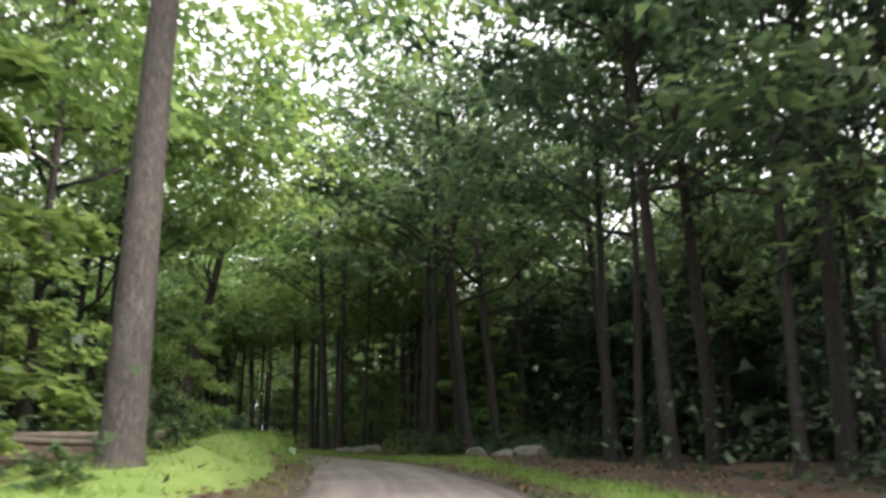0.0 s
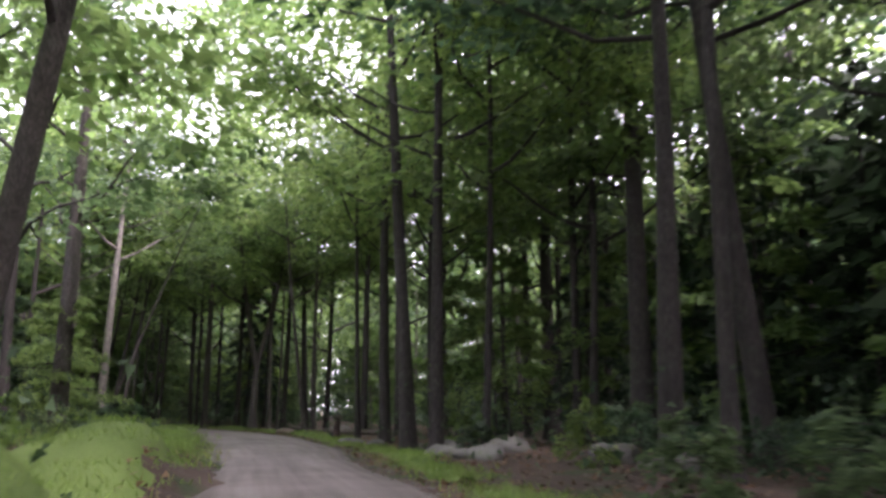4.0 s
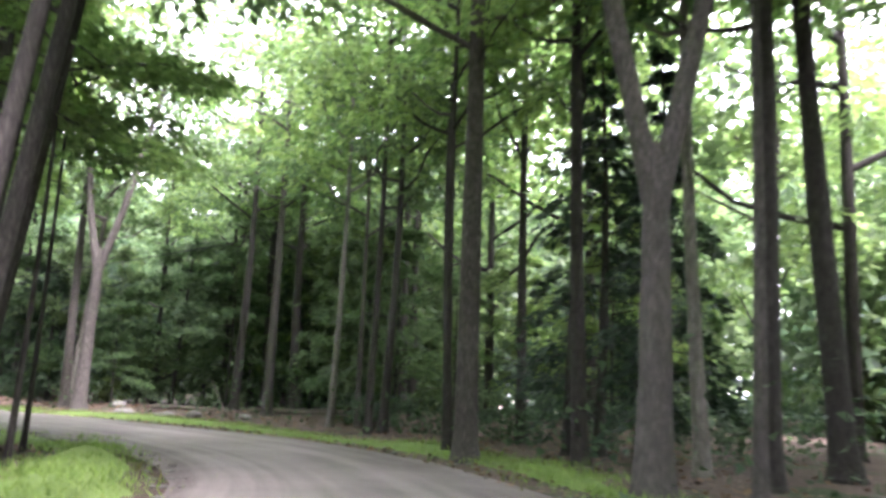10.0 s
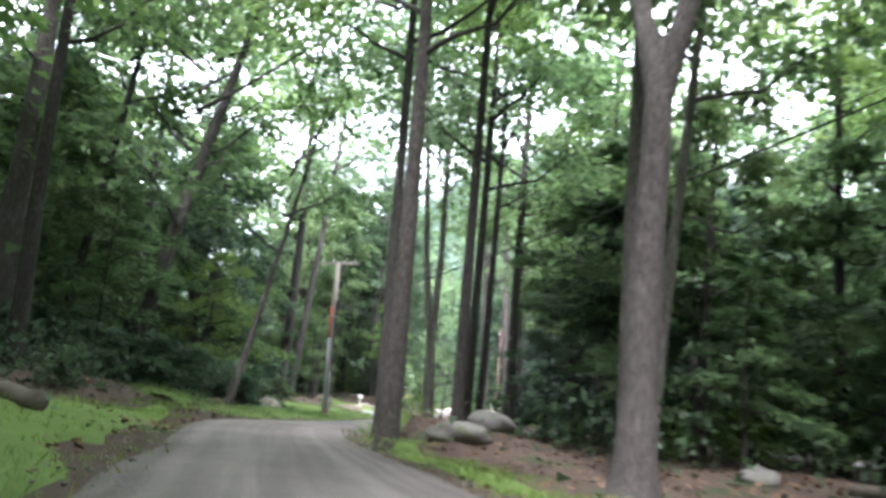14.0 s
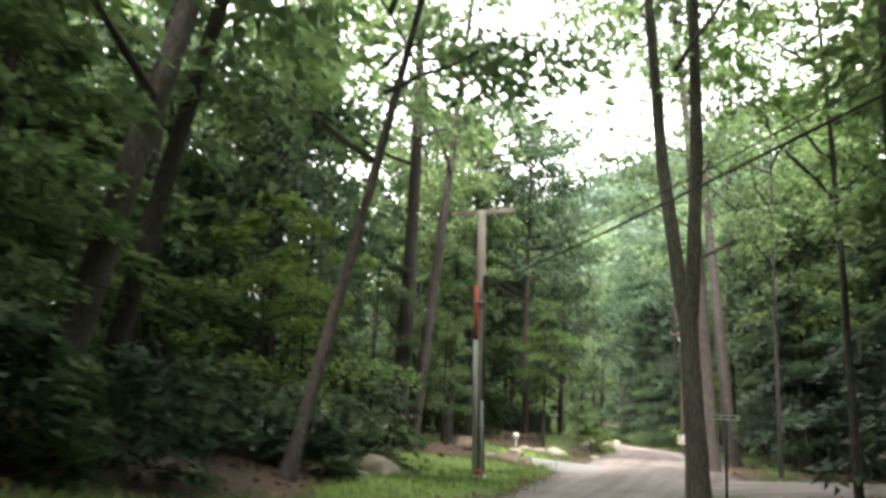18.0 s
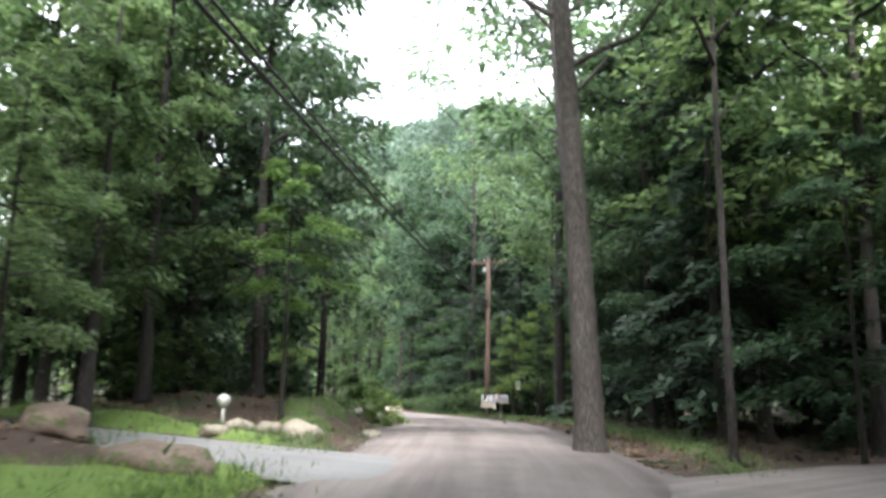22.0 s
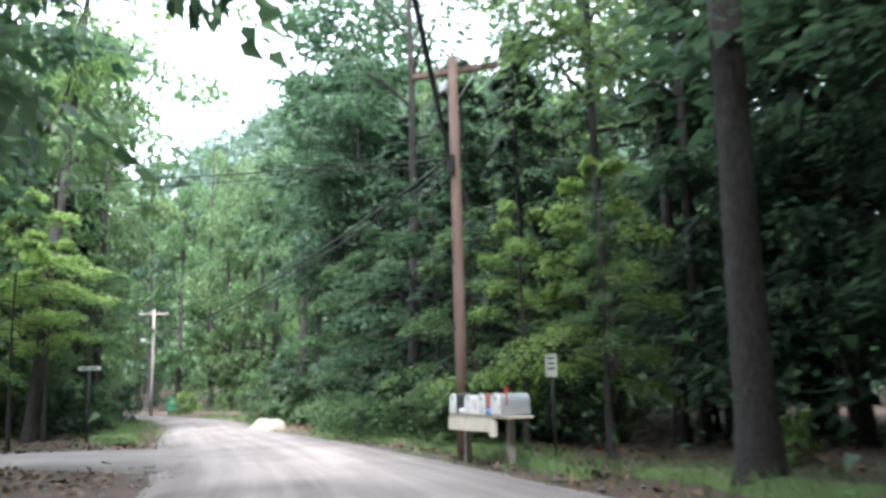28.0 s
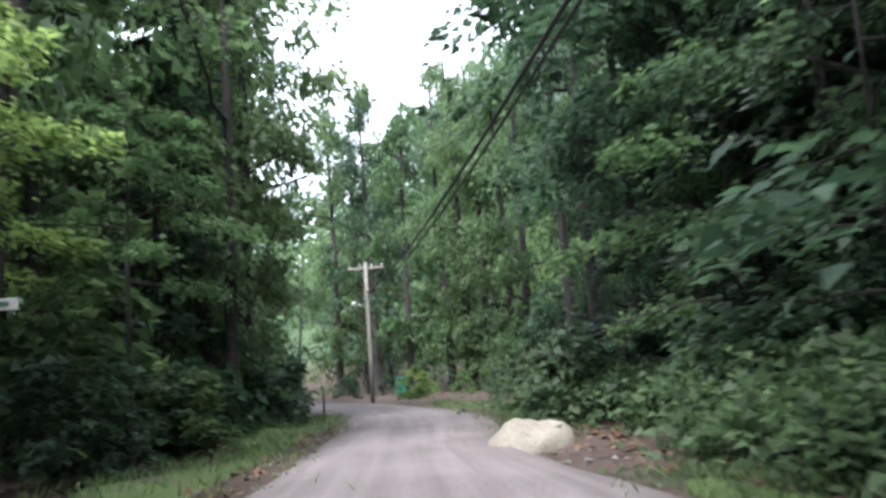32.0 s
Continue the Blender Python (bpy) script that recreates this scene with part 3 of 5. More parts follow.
CROWNS, BOUGHS = {}, {}
for i, mt in enumerate((LEAF_BRIGHT, LEAF_MID, LEAF_MID, LEAF_DEEP)):
    CROWNS["tall", i], w = limb_crown("crown", 10 + i, mt, 10, 4.4, -0.4, 7.4, 7, 60, 0.21, 0.058)
    BOUGHS["tall", i] = {b: [joined("limb", [q], b) for q in w] for b in (BARK, BARK_DARK, BARK_PALE)}
for i, mt in enumerate((LEAF_BRIGHT, LEAF_BRIGHT, LEAF_MID, LEAF_DEEP)):
    CROWNS["low", i], w = sprays_crown("crown", 20 + i, mt, 6.0, 2.9, 17, 170, 0.225)
    CROWNS["low", i + 4] = sprays_crown("crown", 20 + i, mt, 6.0, 2.9, 17, 300, 0.14, kite=True)[0]
    BOUGHS["low", i] = BOUGHS["low", i + 4] = {b: [joined("twigs", w, b)] for b in (BARK, BARK_DARK, BARK_PALE)}
for i, mt in enumerate((NEEDLE, NEEDLE, LEAF_DEEP, LEAF_MID)):
    CROWNS["hemlock", i], w = sprays_crown("crown", 30 + i, mt, 11.0, 3.1, 46, 110 if i < 2 else 130, 0.28, 0.1 if i < 2 else 0.03, 0.22, 0.16 if i < 2 else 0.3, 0.1 if i < 2 else 0.3)
    BOUGHS["hemlock", i] = {b: [joined("twigs", w, b)] for b in (BARK, BARK_DARK, BARK_PALE)}
for i, mt in enumerate((LEAF_MID, LEAF_DEEP, LEAF_BRIGHT)):
    CROWNS["shrub", i], w = sprays_crown("crown", 50 + i, mt, 1.3, 1.0, 13, 80, 0.125, 0.08, 0.1, 0.34, 0.5)
    BOUGHS["shrub", i] = {b: [joined("twigs", w, b)] for b in (BARK, BARK_DARK, BARK_PALE)}

for i, mt in enumerate((LEAF_MID, LEAF_DEEP, LEAF_DEEP, LEAF_MID)):
    CROWNS["edge", i], w = limb_crown("crown", 60 + i, mt, 15, 2.9, 0.4, 8.6, 6, 52, 0.26, 0.05, (-0.05, 0.75), full=0.9)
    BOUGHS["edge", i] = {b: [joined("branchwork", w, b)] for b in (BARK, BARK_DARK, BARK_PALE)}
    CROWNS["edge", i + 4] = limb_crown("crown", 60 + i, mt, 15, 2.9, 0.4, 8.6, 6, 68, 0.2, 0.05, (-0.05, 0.75), kite=True, full=0.9)[0]
    BOUGHS["edge", i + 4] = BOUGHS["edge", i]
    CROWNS["screen", i] = clumps_crown("crown", 64 + i, mt, 2.6, 4.9, 54, 38, 0.52, 0.6, 0.85)
    BOUGHS["screen", i] = BOUGHS["edge", i]

TREE_WORDS = {
    "edge": ("dense leafy tree with {} trunk and foliage down to the ground", "tree", "woodland-edge trees"),
    "screen": ("leafy tree deep in the woods with {} trunk", "tree", "trees deep in the woods"),
    "tall": ("tall forest tree with {} trunk and leafy crown", "tree", "forest trees"),
    "low": ("slender understorey tree with layered green sprays, {} stem", "tree", "understorey trees"),
    "hemlock": ("dark drooping hemlock with {} trunk", "conifer", "hemlocks"),
    "shrub": ("low leafy green shrub with {} stems on the forest floor", "shrub", "shrubs"),
}
BARK_WORDS = {"bark_grey_brown": "grey-brown", "bark_dark_wet": "dark", "bark_pale_beech": "pale grey"}
grown = [0]
STANDS = []


def tree(x, y, r=0.15, tall=17.0, kind="tall", bark=BARK, lean=(0.0, 0.0), foot=None, wide=1.1, pick=None, split=None, open_fork=0.16):
    """A tree of its own: trunk with flared foot, limbs and crown. lean: metres that the top stands off, in x and y.
    foot: height at which the crown begins; split: height of a fork into two stems."""
    grown[0] += 1
    k = grown[0]
    rnd = random.Random(k * 7 + 1)
    STANDS.append((x, y))
    words = TREE_WORDS[kind]
    label = words[0].format(BARK_WORDS[bark.name])
    if split:
        label = "tall forest tree with {} trunk forking into two stems".format(BARK_WORDS[bark.name])
    names = {"tall": "tree", "edge": "leafy_tree", "screen": "woodland_tree", "low": "understorey_tree", "hemlock": "hemlock", "shrub": "shrub"}
    top = empty(names[kind], pose(x, y, ground_z(x, y) - 0.05), label, words[1], words[2])
    bow = (rnd.uniform(-1, 1) * 0.012 * tall, rnd.uniform(-1, 1) * 0.012 * tall)

    def axis(h):
        u = h / tall
        s = math.sin(u * math.pi)
        return Vector((lean[0] * u + bow[0] * s, lean[1] * u + bow[1] * s, h))

    sides = 12 if r > 0.12 else 8 if r > 0.05 else 6
    if kind != "shrub":
        ends = split or tall * (0.93 if kind == "tall" else 0.97)
        hs = [0, 0.12, 0.35, 0.8] + [0.8 + (ends - 0.8) * q / 8 for q in range(1, 9)]
        flare = [1.55, 1.32, 1.12, 1.0]
        rr = [r * (flare[i] if i < 4 else 1 - (0.3 if split else 0.68 if kind == "tall" else 0.85) * (h / ends)) for i, h in enumerate(hs)]
        if split:  # the trunk closes between its two stems
            hs, rr = hs + [split + 0.3, split + 0.6], rr + [r * 0.5, r * 0.1]
        pieces = [tube_data([axis(h) for h in hs], rr, sides, not split, 0.12, k)]
        if split:
            a = rnd.uniform(0, 6.28) if not wide or wide is True else 0.6
            for sgn in (1, -1):
                pts = [axis(split - 0.6)]
                for q in (0.08, 0.25, 0.6, 1, 2, 3, 4, 5):
                    h = split + (tall - split) * q / 5
                    pts.append(axis(h) + Vector((math.cos(a), math.sin(a), 0)) * sgn * (0.28 * r / 0.25 * min(1.0, 0.3 + 0.7 * q) + open_fork * (h - split)))
                pieces.append(tube_data(pts, [r * 0.5] + [r * 0.62 * (1 - 0.7 * q / 5) for q in (0.08, 0.25, 0.6, 1, 2, 3, 4, 5)], sides, False, 0.08, k + sgn))
        part("trunk", joined("trunk", pieces, bark), bark, top)
    kinds = [i for q, i in CROWNS if q == kind and i < 4]
    i = kinds[rnd.randrange(len(kinds))] if pick is None else pick
    if kind == "low":
        i = i % 4 + (4 if off_road(x, y)[0][0] < 6.5 else 0)
    if kind == "edge" and (tall > 12.5 and off_road(x, y)[0][0] < 13 or off_road(x, y)[0][0] < 6.5):
        i = i % 4 + 4
    # shade in leaf colour: darker crowns early on the right, brighter where backlit
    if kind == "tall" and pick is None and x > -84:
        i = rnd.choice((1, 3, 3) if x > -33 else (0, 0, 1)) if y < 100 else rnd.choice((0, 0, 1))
    if kind == "hemlock" and pick is None:
        i %= 2
    turn = Euler((0, 0, rnd.uniform(0, 6.28))).to_matrix().to_4x4()
    if kind == "tall":
        foot = tall * 0.46 if foot is None else foot
        sz = (tall - foot) / 9.2 * 1.08
        m = Matrix.Translation(axis(foot)) @ turn @ Matrix.Diagonal((wide * sz, wide * sz, sz, 1))
    else:
        unit = {"low": 6.0, "hemlock": 11.0, "shrub": 1.3, "edge": 10.0, "screen": 10.0}[kind]
        sh = Matrix.Identity(4)
        sh[0][2], sh[1][2] = lean[0] / tall, lean[1] / tall
        m = sh @ turn @ Matrix.Diagonal((wide * tall / unit, wide * tall / unit, tall / unit, 1))
        if foot is not None:  # crown raised off the ground
            m = sh @ Matrix.Translation((0, 0, foot)) @ turn @ Matrix.Diagonal((wide * tall / unit, wide * tall / unit, (tall - foot) / unit, 1))
    for me in BOUGHS[kind, i][bark]:
        ob = part("limb" if kind == "tall" else "branchwork", me, None, top)
        ob.matrix_local = m
        if kind != "tall":
            tagged(ob, kind="stuff")
    ob = part("crown", CROWNS[kind, i], None, top)
    ob.matrix_local = m
    return top

# ---- the setting ----
build_ground()
tagged(new("road", ribbon("road", LINE, ROAD)), "pale packed gravel road with worn wheel tracks", "road", kind="structure")
tagged(new("road_branch", ribbon("road_branch", SIDE["branch"], ROAD, 0.026, 0.03, seed=2)), "gravel side road by the street sign", "road", kind="structure")
tagged(new("road_lane", ribbon("road_lane", SIDE["lane"], ROAD, 0.026, 0.03, seed=4)), "gravel lane turning off by a sign post", "road", kind="structure")
tagged(new("driveway", ribbon("driveway", SIDE["drive"], DRIVE, 0.034, 0.02, 0.08, seed=6)), "grey asphalt driveway between boulders", "driveway", kind="structure")


def row_at(x, y):
    return int(np.argmin(np.hypot(LINE[:, 0] - x, LINE[:, 1] - y)))


VERGES = [  # from x, y to x, y; side of the road (1 left); inner and outer edge
    (-31, 40, -34.5, 74, 1, 0.5, 3.4), (-34, 70, -41, 97, 1, 0.4, 3.2), (-41, 97, -48, 113, 1, 0.3, 2.6), (-49, 114, -62, 129, 1, 0.3, 1.8),
    (-31, 50, -33, 68, -1, 0.8, 2.2), (-33, 70, -38, 90, -1, 0.6, 1.8), (-38, 92, -44, 105, -1, 0.8, 2.2), (-45, 107, -55, 123, -1, 0.3, 1.6),
    (-56, 124, -82, 132, -1, 0.2, 1.2), (-62, 129, -85, 132, 1, 0.15, 2.9), (-84, 132, -92, 135, -1, 0.3, 2.2), (-86, 132, -104, 140, 1, 0.3, 2.6),
    (-92, 135, -98, 138, -1, 0.3, 1.6), (-108, 141, -117, 146, 1, 0.6, 2.6), (-107, 141, -126, 149, -1, 0.9, 1.9), (-126, 149, -139, 152, -1, 0.3, 1.4),
    (-98.5, 137.8, -106, 141, 1, 0.2, 4.4), (-138, 151, -156, 154, 1, 0.3, 2.0), (-144, 152, -160, 154, -1, 0.3, 1.2),
]
lawn, straw = [], []
for n, (x0, y0, x1, y1, side, lo, hi) in enumerate(VERGES):
    me, vs = turf("verge", LINE, side, row_at(x0, y0), row_at(x1, y1) + 1, lo, hi, MOSS if x0 > -106 else TURF_DULL, seed=n + 3, lump=0.45 if side > 0 and x0 > -60 else 0.12)
    tagged(new("verge", me), "strip of bright green moss and grass beside the gravel road" if x0 > -106 else "strip of dull green weedy grass beside the road", "grass verge", kind="structure")
    lawn.append(vs)
    straw.append(vs[::7])
for side in (1, -1):
    me, vs = turf("verge", SIDE["drive"], side, 3, 17, 0.15, 2.0 if side > 0 else 1.7, MOSS, seed=40 + side, lump=0.1)
    tagged(new("verge", me), "green grass strip along the asphalt driveway", "grass verge", kind="structure")
    lawn.append(vs)
spots = np.vstack(lawn)
tagged(new("grass", tufts("grass", spots[spots[:, 0] > -106], 110000, GRASS, 0.09, 5, 0.3)), "short fresh green grass on the road verges", "grass", kind="stuff")
early = spots[(spots[:, 0] > -60) & (spots[:, 1] > 55)]
tagged(new("tall_grass", tufts("tall_grass", early, 16000, GRASS, 0.16, 16, 0.35)), "longer tufts of fresh grass on the mossy banks", "grass", kind="stuff")
late = spots[spots[:, 0] < -84]
tagged(new("tall_grass", tufts("tall_grass", late, 24000, LEAF_MID, 0.15, 6, 0.35)), "taller tufts of green grass on the verges", "grass", kind="stuff")
tagged(new("dry_grass", tufts("dry_grass", np.vstack(straw), 2500, STRAW, 0.2, 7, 0.5)), "thin dry grass stalks among the green", "grass", kind="stuff")

# ---- far woods on the hills ----


def far_woods():
    g = np.random.default_rng(77)
    cs, ws = [], []
    n = 0
    while n < 460:
        hx, hy, s, top = HILLS[g.integers(0, len(HILLS))]
        x, y = hx + g.normal(0, s * 0.75), hy + g.normal(0, s * 0.75)
        if x > -196 or x < -330:
            continue
        n += 1
        z = ground_z(x, y)
        r = g.uniform(3.0, 5.0)
        for _ in range(9):
            c = np.array([x, y, z + g.uniform(3, 12)]) + g.normal(0, 1, 3) * (r * 0.5, r * 0.5, 0.6)
            o = g.normal(0, 1, (30, 3)) * (r * 0.33, r * 0.33, r * 0.25)
            cs.append(c + o)
            ws.append(o + g.normal(0, 0.6, (30, 3)))
    return blades("distant_woods", np.vstack(cs), np.vstack(ws), 1.0, LEAF_HAZED, 0.4, 0.6, 78)


def thicket(seed, count, near, far, lo, hi, size, mat, label):
    """Undergrowth and leafage deep in the woods, on both sides of the road."""
    g = np.random.default_rng(seed)
    cs, ws = [], []
    done = 0
    while done < count:
        w = LINE[g.integers(0, len(LINE))]
        a, r = g.uniform(0, 6.28), g.uniform(near, far + 6)
        x, y = w[0] + math.cos(a) * r, w[1] + math.sin(a) * r
        d = off_road(x, y)[0][0]
        if d < near or d > far:
            continue
        done += 1
        z = ground_z(x, y)
        k = 46
        c = np.array([x, y, z]) + np.stack([g.normal(0, 1.5, k), g.normal(0, 1.5, k), np.abs(g.uniform(lo, hi if x > -146 else min(hi, 9), 1) + g.normal(0, 0.7, k))], 1)
        cs.append(c)
        ws.append(g.normal(0, 1, (k, 3)))
    ob = new("undergrowth", blades("undergrowth", np.vstack(cs), np.vstack(ws), size, mat, 0.36, 0.7, seed))
    return tagged(ob, label, "undergrowth", kind="stuff")


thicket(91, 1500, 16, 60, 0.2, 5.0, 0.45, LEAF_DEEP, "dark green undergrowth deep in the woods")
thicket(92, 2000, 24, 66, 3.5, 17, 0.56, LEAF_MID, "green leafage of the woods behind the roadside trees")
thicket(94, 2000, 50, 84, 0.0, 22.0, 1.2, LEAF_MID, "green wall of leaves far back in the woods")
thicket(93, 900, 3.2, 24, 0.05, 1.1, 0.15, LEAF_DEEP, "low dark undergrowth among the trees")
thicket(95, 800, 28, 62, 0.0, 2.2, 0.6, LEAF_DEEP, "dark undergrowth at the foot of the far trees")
tagged(new("distant_woods", far_woods()), "green woods on the hillside beyond the road, paled by painted haze", "woods", kind="stuff")

# ---- trees that stand by the road, from the start onwards ----
P_, D_ = BARK_PALE, BARK_DARK
tree(-35.35, 60.75, 0.31, 18, lean=(0.15, 0.2), foot=8, wide=1.3)
tree(-45.4, 91.6, 0.3, 18, lean=(3.6, -1.2), foot=7.5, wide=1.5)
tree(-47.5, 88.0, 0.26, 18)
tree(-52.0, 105.2, 0.33, 20, foot=7)
tree(-30.1, 86.4, 0.2, 22, bark=D_, lean=(-2.0, 0), wide=1.25, foot=7.5, pick=1)
tree(-28.7, 89.0, 0.22, 22, bark=D_, lean=(-1.6, 0), wide=1.25, foot=7.5, pick=1)
tree(-24.1, 90.9, 0.17, 17, bark=D_)
tree(-24.0, 84.2, 0.25, 18, bark=D_, lean=(-1.2, 0))
tree(-22.6, 75.4, 0.25, 18, bark=D_, lean=(-0.9, 0))
tree(-25.2, 70.5, 0.2, 20, bark=D_, lean=(-0.8, 0), foot=7, pick=3)
tree(-32.6, 95.2, 0.26, 19, bark=D_, wide=1.6)
tree(-30.4, 96.5, 0.28, 20, bark=D_, lean=(-1.5, 0), wide=1.6)
tree(-25.2, 79.4, 0.2, 17, bark=D_)
tree(-19.5, 86.0, 0.3, 18, bark=D_)
tree(-21.5, 69.0, 0.24, 18, bark=D_)
tree(-27.0, 95.0, 0.2, 17, bark=D_)
tree(-43.9, 116.2, 0.13, 20, bark=D_, lean=(-0.6, 0.2), foot=9)
tree(-41.7, 111.8, 0.25, 21, bark=D_, foot=9, wide=1.2)
tree(-39.45, 104.6, 0.27, 21, bark=D_, lean=(-1.3, 0.3), foot=9.5)
tree(-38.5, 104.1, 0.23, 21, bark=D_, foot=9, wide=1.2)
tree(-32.2, 103.4, 0.38, 19, bark=D_)
tree(-28.8, 105.6, 0.28, 18, bark=D_)
tree(-34.9, 114.9, 0.36, 18, bark=D_)
tree(-36.0, 118.0, 0.2, 17, bark=D_)
tree(-40.5, 116.8, 0.17, 16, bark=D_)
tree(-56.7, 116.0, 0.2, 21, bark=P_, lean=(0.7, 0.3), foot=8)
tree(-59.4, 117.6, 0.16, 16, bark=P_)
tree(-55.0, 113.2, 0.07, 12, lean=(3.6, 1.8), foot=8, bark=D_)
tree(-49.3, 127.2, 0.17, 17)
tree(-44.8, 121.4, 0.15, 16, bark=D_)
tree(-42.4, 118.4, 0.19, 17, bark=D_)
tree(-45.4, 123.5, 0.17, 18, bark=D_)
tree(-51.3, 132.2, 0.24, 18, bark=D_, lean=(-0.6, 0))
tree(-48.9, 124.3, 0.13, 16, lean=(-1.8, -0.6))
tree(-50.0, 132.6, 0.17, 17, bark=D_)
tree(-53.1, 127.2, 0.25, 21, split=4.2, lean=(0.2, 0.3), foot=8)
tree(-57.8, 130.9, 0.24, 22, foot=8)
tree(-58.9, 132.1, 0.1, 15, bark=D_)
tree(-55.8, 131.8, 0.16, 17, bark=D_)
tree(-53.4, 131.2, 0.14, 16, bark=P_)
tree(-52.2, 130.2, 0.19, 17, bark=D_)
tree(-52.1, 128.8, 0.1, 15)
tree(-57.0, 134.2, 0.15, 16, bark=D_)
tree(-61.2, 136.2, 0.14, 17, bark=D_)
tree(-60.1, 138.5, 0.16, 17, bark=D_)
tree(-64.7, 137.4, 0.13, 16, bark=D_)
tree(-67.3, 138.9, 0.12, 16, bark=P_)
tree(-66.7, 139.6, 0.1, 15)
tree(-58.5, 121.2, 0.12, 15, lean=(1.9, 1.0), bark=D_)
tree(-59.6, 122.0, 0.13, 15, lean=(1.5, 0.9), bark=D_)
tree(-60.7, 122.5, 0.12, 15, lean=(1.8, 0.6), bark=D_)
tree(-61.7, 123.4, 0.1, 14, lean=(1.2, 0.8), bark=D_)
tree(-71.9, 140.9, 0.2, 17)
tree(-75.0, 146.0, 0.24, 17, bark=D_)
tree(-80.0, 146.5, 0.14, 16, bark=D_)
tree(-83.0, 145.0, 0.13, 16, bark=D_)
tree(-76.3, 135.9, 0.25, 16, split=5.4, lean=(0.9, 0.2))
tree(-79.4, 137.5, 0.2, 17)
tree(-81.0, 138.8, 0.13, 16, lean=(1.6, 0.6), bark=P_)
tree(-82.0, 149.0, 0.27, 18, bark=D_)
tree(-78.5, 150.5, 0.24, 18)
tree(-64.7, 138.2, 0.15, 16, bark=D_)
tree(-64.2, 142.6, 0.22, 17, bark=D_)
tree(-78.0, 147.5, 0.26, 17, bark=D_)
tree(-75.0, 142.3, 0.2, 17, bark=D_)
tree(-71.0, 149.0, 0.22, 17, bark=D_)
tree(-68.5, 146.0, 0.18, 17, bark=D_)
tree(-81.75, 133.98, 0.2, 18, lean=(-1.6, -0.2))
tree(-84.0, 134.3, 0.14, 18, bark=D_, lean=(-1.8, 0.0))
tree(-82.4, 135.45, 0.12, 17, bark=D_)
tree(-88.6, 137.6, 0.15, 16, bark=D_)
tree(-90.5, 138.6, 0.13, 16, bark=D_)
tree(-90.5, 125.2, 0.36, 18)
tree(-87.0, 126.6, 0.2, 17, bark=D_)
tree(-96.5, 128.2, 0.2, 16, lean=(0.8, 3.2), bark=D_)
tree(-95.2, 126.0, 0.17, 16, lean=(0.5, 1.6), bark=D_)
tree(-101.0, 127.5, 0.22, 17, bark=D_)
tree(-95.1, 131.5, 0.11, 14, lean=(-0.7, 2.6), foot=5.5)
tree(-93.8, 128.3, 0.24, 17, lean=(-0.6, 3.4), foot=5)
tree(-93.2, 140.6, 0.19, 17, bark=D_)
tree(-96.25, 138.65, 0.22, 18, split=3.6, foot=8.0, lean=(0.9, -1.2), wide=0.8, open_fork=0.04, bark=BARK_PALE)
tree(-97.6, 142.6, 0.09, 13, lean=(0.5, -0.9))
tree(-105.6, 134.0, 0.25, 18, bark=D_, lean=(0.2, -0.3), foot=8.5)
tree(-106.2, 134.5, 0.19, 17, lean=(-0.6, 1.4), foot=8.5)
tree(-109.28, 145.16, 0.27, 19, bark=BARK, lean=(-0.65, -1.15), foot=8, wide=0.85)
tree(-113.85, 148.25, 0.27, 19, bark=BARK, lean=(-0.75, -1.25), foot=8.5, wide=0.85)
tree(-106.9, 146.3, 0.07, 13, bark=D_)
tree(-123.1, 152.9, 0.22, 18, bark=D_)
tree(-130.4, 157.2, 0.13, 15, bark=D_)
tree(-129.5, 158.0, 0.15, 15, bark=D_)
tree(-128.4, 157.5, 0.12, 15, bark=D_)
tree(-142.5, 145.6, 0.16, 17, bark=D_, wide=0.7)
tree(-142.2, 146.7, 0.18, 18, bark=D_, lean=(0.0, 1.2), foot=4.5, wide=0.6, pick=2)
tree(-150.5, 149.0, 0.15, 16, bark=D_)
tree(-136.8, 155.6, 0.16, 17, bark=D_, wide=0.8)

# tall trees closing the canopy at the start
for x, y, r, t, f in ((-63.5, 124.3, 0.15, 22, 9), (-32.0, 92.4, 0.16, 22, 8), (-46.5, 79.5, 0.18, 22, 7),
                      (-34.6, 120.0, 0.18, 21, 6), (-51.5, 138.0, 0.18, 21, 6), (-60.0, 144.0, 0.2, 21, 6), (-66.0, 148.0, 0.2, 21, 5), (-72.5, 152.0, 0.2, 21, 5), (-60.5, 115.5, 0.16, 19, 6), (-66.0, 119.0, 0.16, 19, 5), (-72.0, 123.5, 0.17, 18, 5), (-79.0, 122.0, 0.18, 19, 5), (-86.0, 119.5, 0.18, 19, 5), (-92.0, 118.0, 0.2, 20, 5), (-98.5, 121.0, 0.2, 19, 5),
                      (-70.5, 127.0, 0.16, 21, 7), (-75.5, 126.2, 0.16, 21, 7), (-29.0, 112.5, 0.18, 22, 6), (-26.0, 108.0, 0.18, 22, 6), (-32.5, 116.0, 0.18, 22, 6), (-43.0, 72.5, 0.16, 21, 7), (-40.8, 124.0, 0.15, 22, 7), (-37.4, 122.0, 0.16, 22, 6), (-44.2, 129.4, 0.16, 22, 7), (-39.0, 128.4, 0.16, 22, 6)):
    tree(x, y, r, t, bark=D_, foot=f, wide=1.15)
